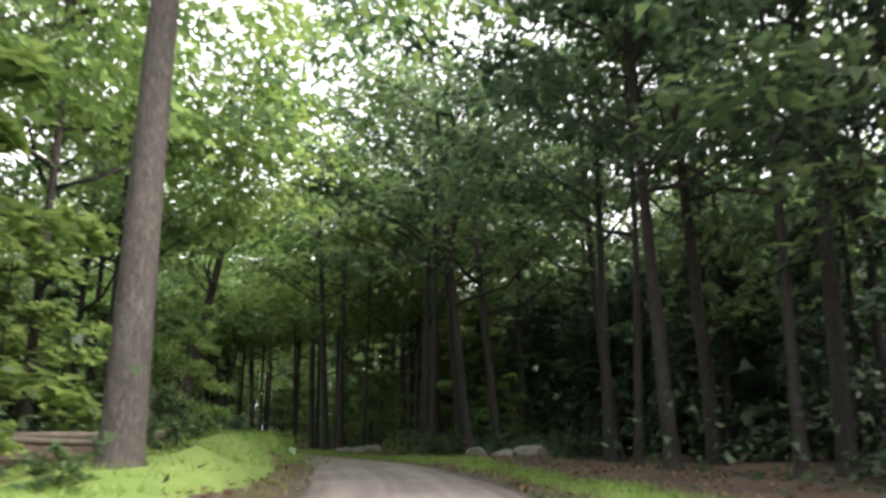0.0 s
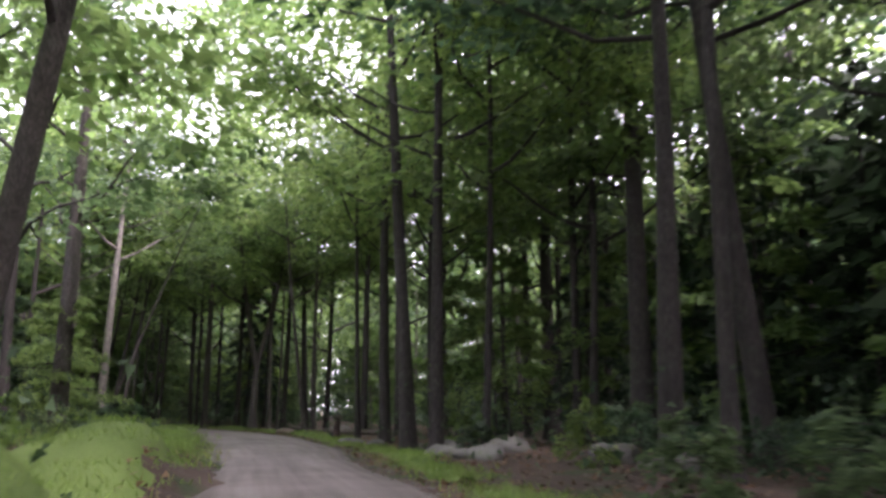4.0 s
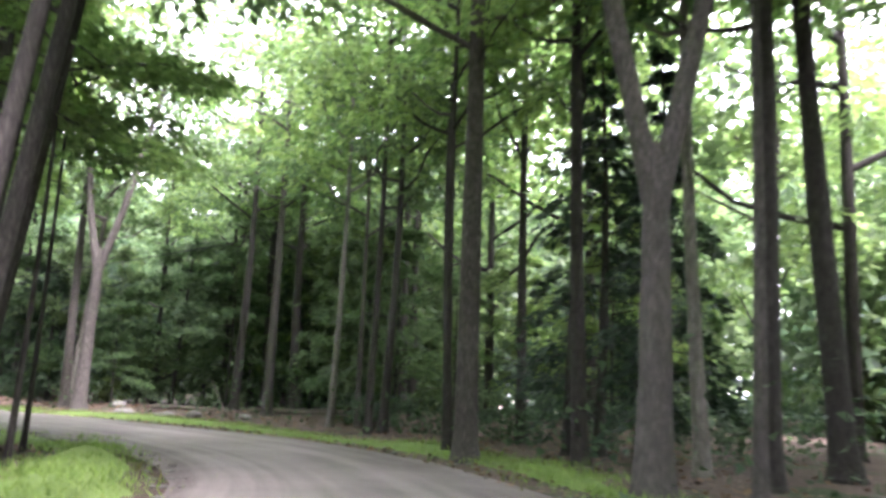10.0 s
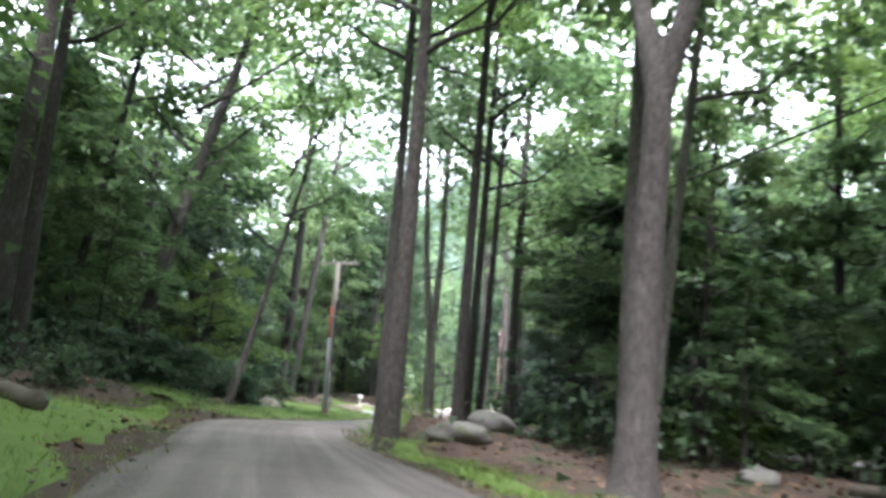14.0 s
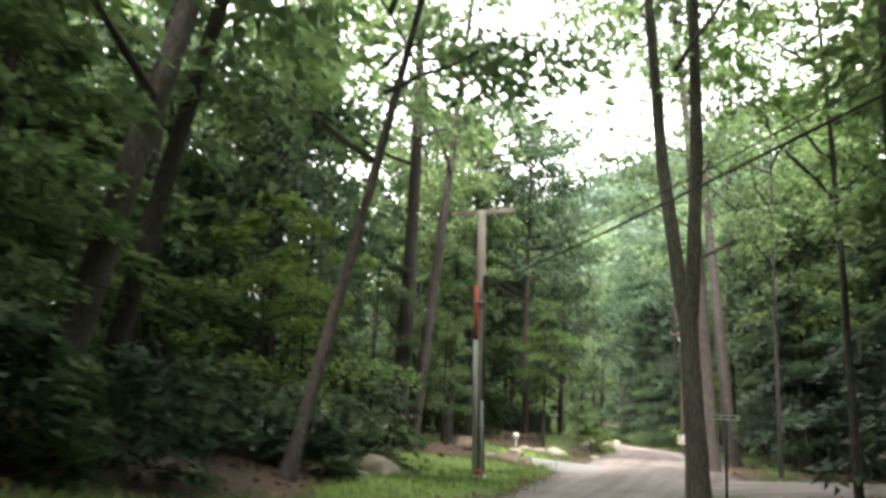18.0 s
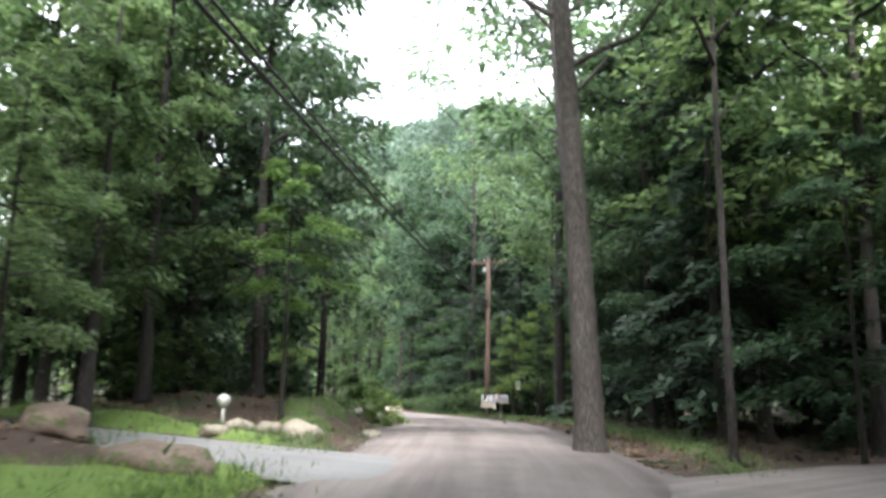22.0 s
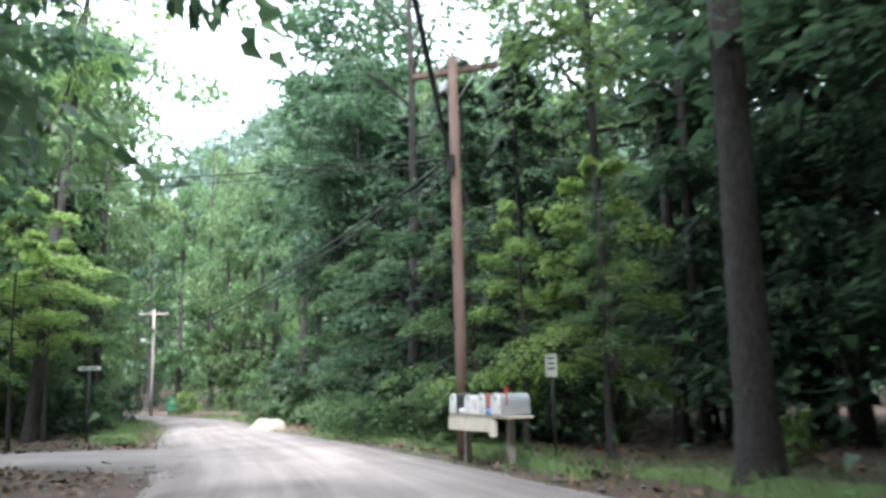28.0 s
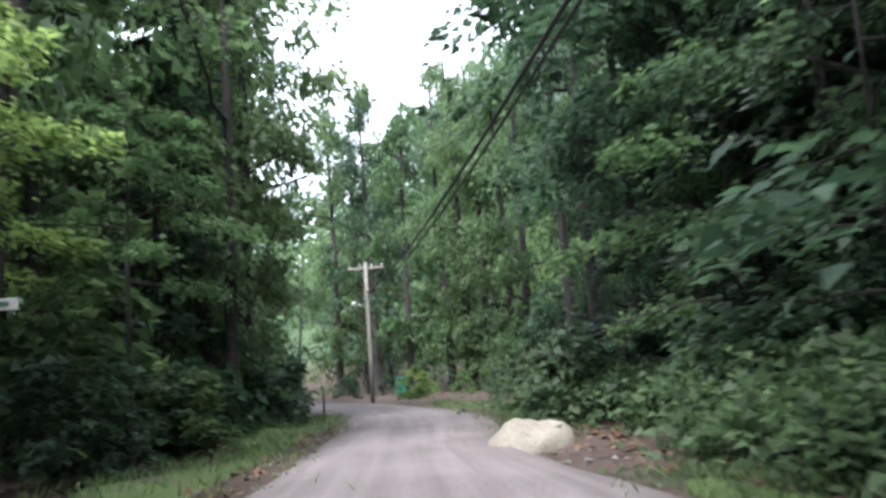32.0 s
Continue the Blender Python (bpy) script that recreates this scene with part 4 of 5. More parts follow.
for x, y, r, t, f in ((-41.0, 60.5, 0.17, 18, 5), (-44.5, 66.0, 0.2, 18, 5.5), (-43.0, 78.0, 0.14, 17, 6), (-47.0, 73.0, 0.2, 19, 5), (-46.5, 82.5, 0.16, 18, 5.5), (-49.5, 91.0, 0.2, 19, 5), 
                      (-20.8, 66.5, 0.16, 18, 5), (-17.5, 61.0, 0.18, 18, 4), (-23.4, 67.0, 0.14, 18, 6), (-19.5, 64.0, 0.2, 18, 4), (-18.5, 73.0, 0.18, 18, 4), (-25.5, 73.2, 0.13, 17, 6.5), (-20.5, 80.5, 0.16, 18, 4),
                      (-33.6, 105.4, 0.16, 19, 6), (-39.6, 113.4, 0.15, 19, 7), (-52.5, 103.0, 0.18, 19, 6), (-34.0, 107.5, 0.18, 19, 6), (-30.5, 112.0, 0.2, 19, 5), (-37.0, 104.6, 0.14, 20, 8)):
    tree(x, y, r, t, bark=D_, foot=f, wide=1.05)
# tall trees beside the branch road
for x, y, t, k in ((-108.0, 151.0, 17, 0), (-109.4, 153.6, 18, 3), (-111.4, 151.4, 17, 0), (-113.6, 153.6, 18, 3), (-100.0, 146.0, 15, 3), (-98.4, 149.6, 17, 0), (-95.8, 144.2, 16, 3), (-92.6, 143.6, 16, 0), (-116.4, 152.0, 17, 1), (-119.4, 154.6, 17, 2), (-122.0, 156.4, 17, 1)):
    tree(x, y, 0.15, t, "edge", D_, foot=3.2, wide=0.85, pick=k)

# conifers by the driveway and hemlocks in the woods;
# those at x above -21 and the 1.2-wide ones are added to block light
for x, y, h, w in ((-121.5, 157.0, 12, 1.0), (-118.4, 156.0, 12, 1.0), (-125.8, 158.4, 12, 1.0), (-132.6, 156.4, 9.5, 1.0), (-137.0, 157.4, 11, 1.0), (-141.6, 157.6, 10, 1.1), (-56.5, 134.8, 11, 0.9), (-54.6, 133.4, 9, 0.8),
                   (-98.6, 145.2, 11, 1.0), (-95.0, 146.4, 12, 1.0), (-110.5, 149.4, 11, 1.0), (-117.5, 153.5, 12, 1.0), (-26.5, 100.5, 11, 1.0), (-33.5, 110.5, 10, 0.9), (-19.5, 57.5, 12, 1.1), (-18.0, 65.5, 13, 1.1), (-18.8, 73.5, 12, 1.1), (-15.5, 61.5, 13, 1.1), (-20.8, 81.5, 12, 1.0), (-22.6, 60.8, 9, 1.0), (-118.5, 158.5, 14, 1.2), (-122.5, 160.5, 15, 1.2), (-126.8, 161.5, 14, 1.2), (-115.0, 156.6, 14, 1.2), (-130.5, 162.0, 15, 1.2), (-120.5, 164.5, 16, 1.2), (-112.5, 159.5, 15, 1.2)):
    tree(x, y, 0.14, h, "hemlock", D_, wide=w, pick=None)
# broad dark-leaved trees between the driveway and the road
for x, y, t, f, w, k in ((-117.6, 140.6, 16.0, 1.5, 0.72, 1), (-116.0, 137.8, 13.0, 1.6, 0.8, 3), (-120.2, 139.2, 18.5, 1.7, 0.7, 5), (-122.6, 141.8, 17.5, 1.6, 0.7, 6), (-118.6, 135.6, 16.0, 2.0, 0.75, 0),
                         (-121.4, 136.6, 19.0, 2.0, 0.7, 3), (-125.0, 144.2, 15.5, 1.4, 0.7, 1), (-129.6, 142.6, 17.0, 1.6, 0.85, 2), (-132.8, 142.8, 16.5, 2.2, 0.85, 1), (-113.4, 136.6, 9.0, 1.6, 0.8, 3)):
    tree(x, y, 0.15, t, "edge", D_, foot=f, wide=w, pick=k % 4)
# understorey with bright sprays beside the road
for x, y, h, w, k in ((-107.8, 135.6, 4.6, 0.9, 2), (-105.4, 133.2, 5.5, 0.9, 3), 
                      (-129.6, 154.4, 4.6, 0.8, 1), (-128.2, 155.1, 5.2, 0.8, 1), (-125.0, 157.0, 6.5, 1.0, 3), (-131.8, 154.6, 5.0, 1.0, 2), (-134.6, 155.2, 6.5, 1.1, 3), (-138.6, 155.8, 6.0, 1.1, 3),
                      (-142.8, 156.8, 6.0, 1.1, 2), (-54.0, 108.5, 5.5, 1.1, 0), (-52.0, 105.0, 5.0, 1.1, 0), (-57.0, 112.0, 6.0, 1.1, 1), (-62.5, 119.5, 6.0, 1.1, 0), (-65.0, 122.5, 6.0, 1.0, 1),
                      (-39.8, 76.5, 5.5, 1.0, 0), (-42.0, 81.0, 6.0, 1.1, 1), (-43.0, 71.0, 6.5, 1.1, 0), (-45.5, 86.0, 5.5, 1.1, 0), 
                      (-62.4, 138.6, 5.0, 1.0, 2), (-70.0, 142.6, 5.5, 1.0, 2), (-80.6, 140.6, 4.0, 1.0, 2), (-86.0, 138.8, 3.6, 1.0, 3), (-98.8, 130.6, 5.4, 1.0, 0), (-100.6, 131.4, 5.8, 1.0, 1),
                      (-97.0, 126.6, 6.2, 1.2, 2), (-92.0, 127.6, 6.0, 1.1, 2), (-106.2, 148.4, 6.0, 1.1, 3), (-112.0, 149.8, 5.6, 1.0, 3), (-116.4, 153.0, 6.0, 1.1, 3), (-120.6, 154.2, 6.5, 1.1, 3)):
    tree(x, y, 0.05, h, "low", D_, wide=w, pick=k)
for x, y, h, f, w, k in ((-114.6, 140.6, 6.0, 1.7, 0.8, 0), (-142.2, 145.6, 6.5, 1.8, 0.9, 1), (-143.6, 148.2, 5.5, 1.4, 0.8, 2), (-127.0, 154.2, 3.6, 1.0, 0.6, 2), (-139.0, 146.2, 6.5, 1.8, 0.9, 0), (-140.9, 147.0, 5.5, 1.5, 0.8, 0), (-137.6, 144.4, 5.5, 1.2, 0.9, 1),
                         (-61.2, 123.8, 9.0, 3.4, 0.9, 0), (-63.6, 125.6, 10.0, 4.0, 0.9, 0), (-65.6, 125.2, 10.5, 4.0, 0.9, 1), (-68.6, 127.2, 10.0, 4.2, 0.9, 0)):
    tree(x, y, 0.05, h, "low", D_, foot=f, wide=w, pick=k)


# ---- dense leafy edges of the woods ----
KEEP_CLEAR = ((-141.4, 153.5, -1.2), (-142.6, 154.0, -1.2), (-144.6, 154.4, -1.2), (-140.2, 153.2, -1.2), (-127.1, 152.6, 2.6), (-129.8, 153.2, 2.0), (-139.3, 147.9, 2.2), (-101.2, 135.6, 2.6), (-96.2, 139.1, 2.6), (-143.7, 153.9, 2.0), (-112.0, 140.0, 3.0), (-161.0, 156.6, 2.5), (-169.3, 153.8, 2.0))
HOLLOWS = ((-147.6, 157.0, 2.9), (-150.6, 157.4, 2.2))  # x, y and radius: dark open ground under high branches
EDGES = (  # from x, y to x, y; side (1 left); nearest and farthest; spacing; heights; kind; crowns
    (-84, 132, -102, 139, 1, 6.5, 12, 2.4, 8, 13, "edge", (0, 3, 0, 1)), (-86, 132, -104, 140, 1, 12, 20, 2.6, 12, 16, "edge", (0, 3)),
    (-106, 141, -136, 151, 1, 8, 13, 2.4, 9, 13, "edge", (1, 2)), (-106, 141, -136, 151, 1, 13, 22, 2.6, 15, 19, "edge", (0, 1, 2)),
    (-139, 152, -152, 153, 1, 3.6, 5.5, 2.0, 10, 13, "hemlock", (3, 3, 2)), (-150, 153, -182, 146, 1, 2.4, 3.8, 2.0, 17, 20, "edge", (0, 3, 1)), (-139, 152, -182, 146, 1, 5, 10, 2.2, 15, 18, "edge", (0, 3, 1)),
    # right-hand screens with crowns 1 and 2: added, deep-leaved to keep the background shaded
    (-84, 132, -97, 138, -1, 7, 12, 2.6, 7, 12, "edge", (0, 1)), (-84, 132, -112, 142, 1, 20, 32, 1.9, 14, 19, "screen", (0, 3, 1)), (-106, 141, -122, 148, -1, 7.5, 12, 2.3, 9, 14, "edge", (1, 2)), (-106, 141, -124, 148, -1, 11, 18, 2.2, 15, 19, "edge", (0, 1, 2)), (-106, 141, -136, 151, -1, 18, 28, 2.0, 12, 17, "screen", (1, 2)),
    (-122, 148, -150, 153, -1, 4.6, 7.5, 2.0, 8, 12, "edge", (1, 2, 0)), (-122, 148, -152, 153, -1, 8, 14, 2.2, 17, 21, "edge", (1, 2, 0)),
    (-150, 153, -182, 146, -1, 3.8, 8, 2.2, 18.5, 22, "edge", (1, 3)), (-152, 153, -186, 143, -1, 8, 15, 2.2, 18, 22, "edge", (0, 3)),
    # early right-hand screens lean to deep leaves, their colour standing for shade
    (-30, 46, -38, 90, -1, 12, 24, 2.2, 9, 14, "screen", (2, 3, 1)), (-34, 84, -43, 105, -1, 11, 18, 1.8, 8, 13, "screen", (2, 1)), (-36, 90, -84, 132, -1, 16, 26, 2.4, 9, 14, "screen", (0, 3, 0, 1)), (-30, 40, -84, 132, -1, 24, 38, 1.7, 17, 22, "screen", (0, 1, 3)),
    (-74, 131, -98, 137, -1, 14, 24, 1.8, 9, 13, "screen", (0, 3)), (-74, 131, -98, 137, -1, 22, 36, 1.6, 15, 20, "screen", (0, 3, 1)),
    (-31, 46, -78, 132, 1, 12, 24, 2.6, 9, 14, "screen", (3, 0, 2)), (-31, 46, -88, 132, 1, 20, 34, 2.4, 15, 20, "screen", (1, 0, 3)),
)


def leafy_edges():
    rnd = random.Random(23)
    put = list(STANDS)
    for x0, y0, x1, y1, side, lo, hi, gap, h0, h1, kind, picks in EDGES:
        last = None
        for i in range(row_at(x0, y0), row_at(x1, y1)):
            w = LINE[i]
            if last is not None and math.hypot(w[0] - last[0], w[1] - last[1]) < gap:
                continue
            dx, dy = LINE[i + 1][:2] - w[:2]
            n = math.hypot(dx, dy)
            for _ in range(6):
                o = (w[3] if side > 0 else w[4]) + rnd.uniform(lo, hi)
                x, y = w[0] - dy / n * side * o + rnd.uniform(-1, 1), w[1] + dx / n * side * o + rnd.uniform(-1, 1)
                if off_road(x, y)[0][0] < min(lo, 5.0) * 0.8 or any((x - a) ** 2 + (y - b) ** 2 < (r + 1.2) ** 2 for a, b, r in KEEP_CLEAR) or any((x - a) ** 2 + (y - b) ** 2 < 1.3 for a, b in put):
                    continue
                put.append((x, y))
                last = w
                t = rnd.uniform(h0, h1)
                lean, wide, pick = (rnd.uniform(-0.6, 0.6), rnd.uniform(-0.6, 0.6)), rnd.uniform(0.8, 1.1) * 11 / max(11, t), rnd.choice(picks)
                if any((x - a) ** 2 + (y - b) ** 2 < r * r for a, b, r in HOLLOWS):
                    grown[0] += 1
                else:
                    tree(x, y, 0.05 + 0.009 * t, t, kind, BARK_DARK, lean, wide=wide, pick=pick)
                break


leafy_edges()
# high-branched trees and dark hemlocks round the hollow behind the boulder
for x, y, t, f in ((-147.0, 158.4, 19, 4.0), (-150.4, 158.6, 20, 4.4), (-145.0, 157.4, 15, 3.4)):
    tree(x, y, 0.14, t, "edge", D_, foot=f, wide=0.8, pick=1)
for x, y, h in ((-146.2, 161.6, 13), (-149.4, 161.8, 14), (-152.6, 161.2, 13), (-148.0, 163.6, 14)):
    tree(x, y, 0.14, h, "hemlock", D_, wide=1.2, pick=0)
# tall leafy trees behind the side road
for x, y, t, k in ((-96.0, 152.5, 18, 0), (-93.0, 156.0, 19, 3), (-98.6, 158.0, 19, 0), (-89.5, 150.5, 18, 3), (-87.5, 155.5, 19, 0), (-95.0, 162.5, 20, 3), (-106.5, 158.5, 18, 0), (-107.5, 164.0, 19, 3), (-90.5, 162.0, 20, 0), (-84.0, 158.5, 19, 3), (-80.5, 163.0, 20, 0), (-104.0, 172.0, 20, 3)):
    tree(x, y, 0.16, t, "edge", D_, wide=0.9, pick=k)
# tall leafy trees beyond the driveway
for x, y, t, k in ((-104.6, 130.4, 14, 1), (-107.6, 129.8, 16, 0), (-110.4, 130.6, 15, 1), (-113.2, 129.6, 17, 3), (-116.4, 128.4, 17, 1), (-119.4, 128.2, 16, 0), (-122.6, 126.8, 17, 1), (-109.0, 126.0, 17, 2), (-114.6, 125.2, 18, 1), (-120.0, 123.8, 18, 3), (-136.8, 129.8, 14, 0), (-138.4, 126.6, 15, 3), (-137.6, 133.0, 15, 0), (-126.4, 125.4, 14, 3), (-130.6, 125.2, 15, 0), (-132.0, 134.2, 14, 3), (-126.0, 134.0, 17, 0), (-123.0, 136.4, 17, 3), (-128.0, 138.0, 17, 1), (-120.4, 135.0, 16, 0)):
    tree(x, y, 0.16, t, "edge", D_, wide=0.85, pick=k)
# sprays at head height in the first part of the woods
spray = random.Random(31)
for _ in range(64):
    w = LINE[spray.randint(row_at(-30, 50), row_at(-84, 132))]
    a, r = spray.uniform(0, 6.28), spray.uniform(8.5, 20)
    x, y = w[0] + math.cos(a) * r, w[1] + math.sin(a) * r
    if off_road(x, y)[0][0] > (11.0 if x > -31 and y < 86 else 6.0) and y > 56:
        # early right-hand sprays get the deep leaf, shade put into its colour
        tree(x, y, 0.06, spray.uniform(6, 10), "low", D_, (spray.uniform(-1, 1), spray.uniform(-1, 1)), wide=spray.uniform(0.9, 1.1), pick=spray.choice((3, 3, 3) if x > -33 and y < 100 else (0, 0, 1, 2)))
# a bush at the corner of the lane
for x, y, h in ((-121.0, 145.2, 1.1), (-121.9, 144.8, 1.4)):
    tree(x, y, 0.03, h, "shrub", BARK_DARK, wide=1.3, pick=2)
# brambles and weeds along the far verges
brush = random.Random(5)
for x0, y0, x1, y1, side, lo, hi, n in ((-131, 150, -152, 153, -1, 0.9, 4.2, 60), (-139, 152, -160, 153, 1, 1.4, 3.6, 20), (-108, 142, -120, 147, 1, 3.0, 7.0, 14), (-84, 132, -102, 139, 1, 2.4, 6.0, 22)):
    for _ in range(n):
        w = LINE[brush.randint(row_at(x0, y0), row_at(x1, y1))]
        nx = LINE[row_at(w[0], w[1]) + 1]
        k = math.hypot(nx[0] - w[0], nx[1] - w[1])
        o = (w[3] if side > 0 else w[4]) + brush.uniform(lo, hi)
        x, y = w[0] - (nx[1] - w[1]) / k * side * o, w[1] + (nx[0] - w[0]) / k * side * o
        if off_road(x, y)[0][0] > 0.8 and all((x - a) ** 2 + (y - b) ** 2 > 2.6 for a, b, r in KEEP_CLEAR):
            tree(x, y, 0.03, brush.uniform(0.6, 1.7), "shrub", BARK_DARK, wide=brush.uniform(0.9, 1.3), pick=brush.choice((0, 1, 1)))


def bramble_bank(seed, ways, mounds, leaves, size, mat, label):
    """Tangled low mounds of small leaves along a line of x, y, with arching shoots."""
    g = np.random.default_rng(seed)
    cs, ws = [], []
    for _ in range(mounds):
        k = g.integers(0, len(ways) - 1)
        u = g.uniform()
        a, b = np.array(ways[k]), np.array(ways[k + 1])
        x, y = a + (b - a) * u + g.normal(0, 0.55, 2)
        if off_road(x, y)[0][0] < 0.7 or any((x - p) ** 2 + (y - q) ** 2 < 1.8 for p, q, r in KEEP_CLEAR):
            continue
        r, h = g.uniform(0.4, 0.9), g.uniform(0.5, 1.25)
        o = g.normal(0, 1, (leaves, 3))
        o /= np.linalg.norm(o, axis=1, keepdims=True)
        o *= g.uniform(0.45, 1.05, (leaves, 1))
        c = np.array([x, y, ground_z(x, y)]) + np.abs(o) * (0, 0, h) + o * (r, r, 0)
        cs.append(c)
        ws.append(o + g.normal(0, 0.5, (leaves, 3)))
        for _ in range(4):
            t = g.uniform(0, 1, 26)[:, None]
            d = g.normal(0, 1, 2)
            d = np.array([d[0], d[1], 0]) / np.hypot(*d)
            cs.append(np.array([x, y, ground_z(x, y) + h * 0.7]) + d * t * 1.3 * r * 2 + np.array([0, 0, 1]) * (t - t * t * 1.1) * 1.1 + g.normal(0, 0.04, (26, 3)))
            ws.append(d + g.normal(0, 0.6, (26, 3)))
    ob = new("brambles", blades("brambles", np.vstack(cs), np.vstack(ws), size, mat, 0.34, 0.6, seed))
    return tagged(ob, label, "brambles", kind="stuff")


bramble_bank(61, [(-133.0, 153.6), (-136.5, 154.6), (-140.0, 155.0), (-143.8, 155.6), (-148.5, 155.6)], 90, 150, 0.1, LEAF_MID, "tangled green brambles along the dark roadside")
bramble_bank(62, [(-132.0, 152.9), (-136.0, 153.9), (-141.0, 154.3)], 40, 110, 0.085, LEAF_MID, "fresh green weeds at the edge of the brambles")
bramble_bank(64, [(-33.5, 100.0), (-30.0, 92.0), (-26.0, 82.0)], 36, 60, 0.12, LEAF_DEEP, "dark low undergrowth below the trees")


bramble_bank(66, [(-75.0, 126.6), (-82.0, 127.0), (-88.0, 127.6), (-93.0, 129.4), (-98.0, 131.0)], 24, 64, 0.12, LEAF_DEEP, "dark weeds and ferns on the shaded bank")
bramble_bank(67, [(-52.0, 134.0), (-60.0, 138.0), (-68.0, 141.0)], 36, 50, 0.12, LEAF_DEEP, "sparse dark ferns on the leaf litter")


def scattered(seed, count, reach, x_low):
    """Places beside the main road, up to reach beyond its edge, each with its ground height."""
    g = np.random.default_rng(seed)
    rows = LINE[LINE[:, 0] > x_low]
    w = rows[g.integers(0, len(rows), count)]
    a, r = g.uniform(0, 6.28, count), g.uniform(1.5, reach + 3, count)
    x, y = w[:, 0] + np.cos(a) * r, w[:, 1] + np.sin(a) * r
    ok = (off_road(x, y)[0] > 0.15) & (y > 45)
    x, y = x[ok], y[ok]
    return g, np.stack([x, y, height(x, y)], 1)


def leaf_carpet():
    g, c = scattered(71, 70000, 9, -150)
    c[:, 2] += g.uniform(0.01, 0.05, len(c))
    way = np.concatenate([g.normal(0, 1, (len(c), 2)), g.normal(0, 0.25, (len(c), 1))], 1)
    return blades("fallen_leaves", c, way, 0.11, DEAD_LEAF, 0.34, 0.45, 72)


def loose_gravel():
    """Small stones strewn along the shoulders of the road."""
    g = np.random.default_rng(73)
    n = 4200
    k = g.integers(30, len(LINE) - 40, n)
    w, d = LINE[k], LINE[k + 1][:, :2] - LINE[k][:, :2]
    d /= np.linalg.norm(d, axis=1, keepdims=True)
    side = g.choice((-1, 1), n)
    o = np.where(side > 0, w[:, 3], w[:, 4]) + g.normal(-0.05, 0.28, n)
    x, y = w[:, 0] - d[:, 1] * side * o, w[:, 1] + d[:, 0] * side * o
    z = w[:, 2] + 0.025
    s = g.uniform(0.012, 0.045, n)[:, None, None] * g.uniform(0.7, 1.3, (n, 1, 3))
    unit = np.array([(1, 0, 0), (0, 1, 0), (-1, 0, 0), (0, -1, 0), (0, 0, 0.7), (0, 0, -0.7)])
    v = (np.stack([x, y, z], 1)[:, None, :] + unit * s + g.normal(0, 0.006, (n, 6, 3))).reshape(-1, 3)
    f = np.array([(0, 1, 4), (1, 2, 4), (2, 3, 4), (3, 0, 4), (1, 0, 5), (2, 1, 5), (3, 2, 5), (0, 3, 5)])
    f = (np.arange(n)[:, None, None] * 6 + f).reshape(-1, 3)
    return mesh_of("loose_gravel", v.tolist(), f.tolist(), ROCK)


tagged(new("fallen_leaves", leaf_carpet()), "brown fallen leaves strewn over the forest floor", "fallen leaves", kind="stuff")
tagged(new("loose_gravel", loose_gravel()), "loose grey stones along the road shoulders", "gravel", kind="stuff")


# ---- woods behind them ----
def right_of(x, y):
    """Whether a place lies on the right of the main road, in the direction of travel."""
    i = min(row_at(x, y), len(LINE) - 2)
    dx, dy = LINE[i + 1][:2] - LINE[i][:2]
    return dx * (y - LINE[i][1]) - dy * (x - LINE[i][0]) < 0


def fill_woods():
    rnd = random.Random(11)
    taken = list(STANDS)

    def free(x, y, gap):
        return all((x - a) ** 2 + (y - b) ** 2 > gap * gap for a, b in taken)

    wanted = [("tall", 70, 7.0, 48.0, 3.0), ("low", 50, 6.0, 30.0, 2.4), ("hemlock", 26, 9.0, 40.0, 4.0), ("shrub", 150, 2.2, 12.0, 1.2)]
    for kind, count, lo, hi, gap in wanted:
        done = tries = 0
        while done < count and tries < 9000:
            tries += 1
            w = LINE[rnd.randrange(len(LINE))]
            a, r = rnd.uniform(0, 6.28), rnd.uniform(lo, hi + 3)
            x, y = w[0] + math.cos(a) * r, w[1] + math.sin(a) * r
            if y < 38 or not free(x, y, gap):
                continue
            d = off_road(x, y)[0][0]
            if d < lo or d > hi:
                continue
            if kind in ("low", "shrub") and d < 11 and (x > -31 and y < 86 or -78 < x < -40 and y > 100 and right_of(x, y)):
                continue
            if kind == "tall" and d < 9 and rnd.random() < 0.6:
                continue
            taken.append((x, y))
            done += 1
            bark = rnd.choice((BARK, BARK_DARK, BARK_DARK, BARK_PALE))
            if kind == "tall":
                t = rnd.uniform(13, 19) if x > -140 else rnd.uniform(9, 12.5)
                tree(x, y, rnd.uniform(0.09, 0.24), t, kind, bark, (rnd.uniform(-1, 1), rnd.uniform(-1, 1)), t * rnd.uniform(0.16, 0.4), rnd.uniform(0.9, 1.2))
            elif kind == "low":
                t = rnd.uniform(3.5, 8.5)
                tree(x, y, 0.02 + 0.006 * t, t, kind, bark, (rnd.uniform(-0.6, 0.6), rnd.uniform(-0.6, 0.6)), wide=rnd.uniform(0.85, 1.2))
            elif kind == "hemlock":
                tree(x, y, 0.13, rnd.uniform(8, 14), kind, BARK_DARK, wide=rnd.uniform(0.85, 1.1))
            else:
                tree(x, y, 0.03, rnd.uniform(0.6, 1.5), kind, BARK_DARK, wide=rnd.uniform(0.9, 1.4))


fill_woods()


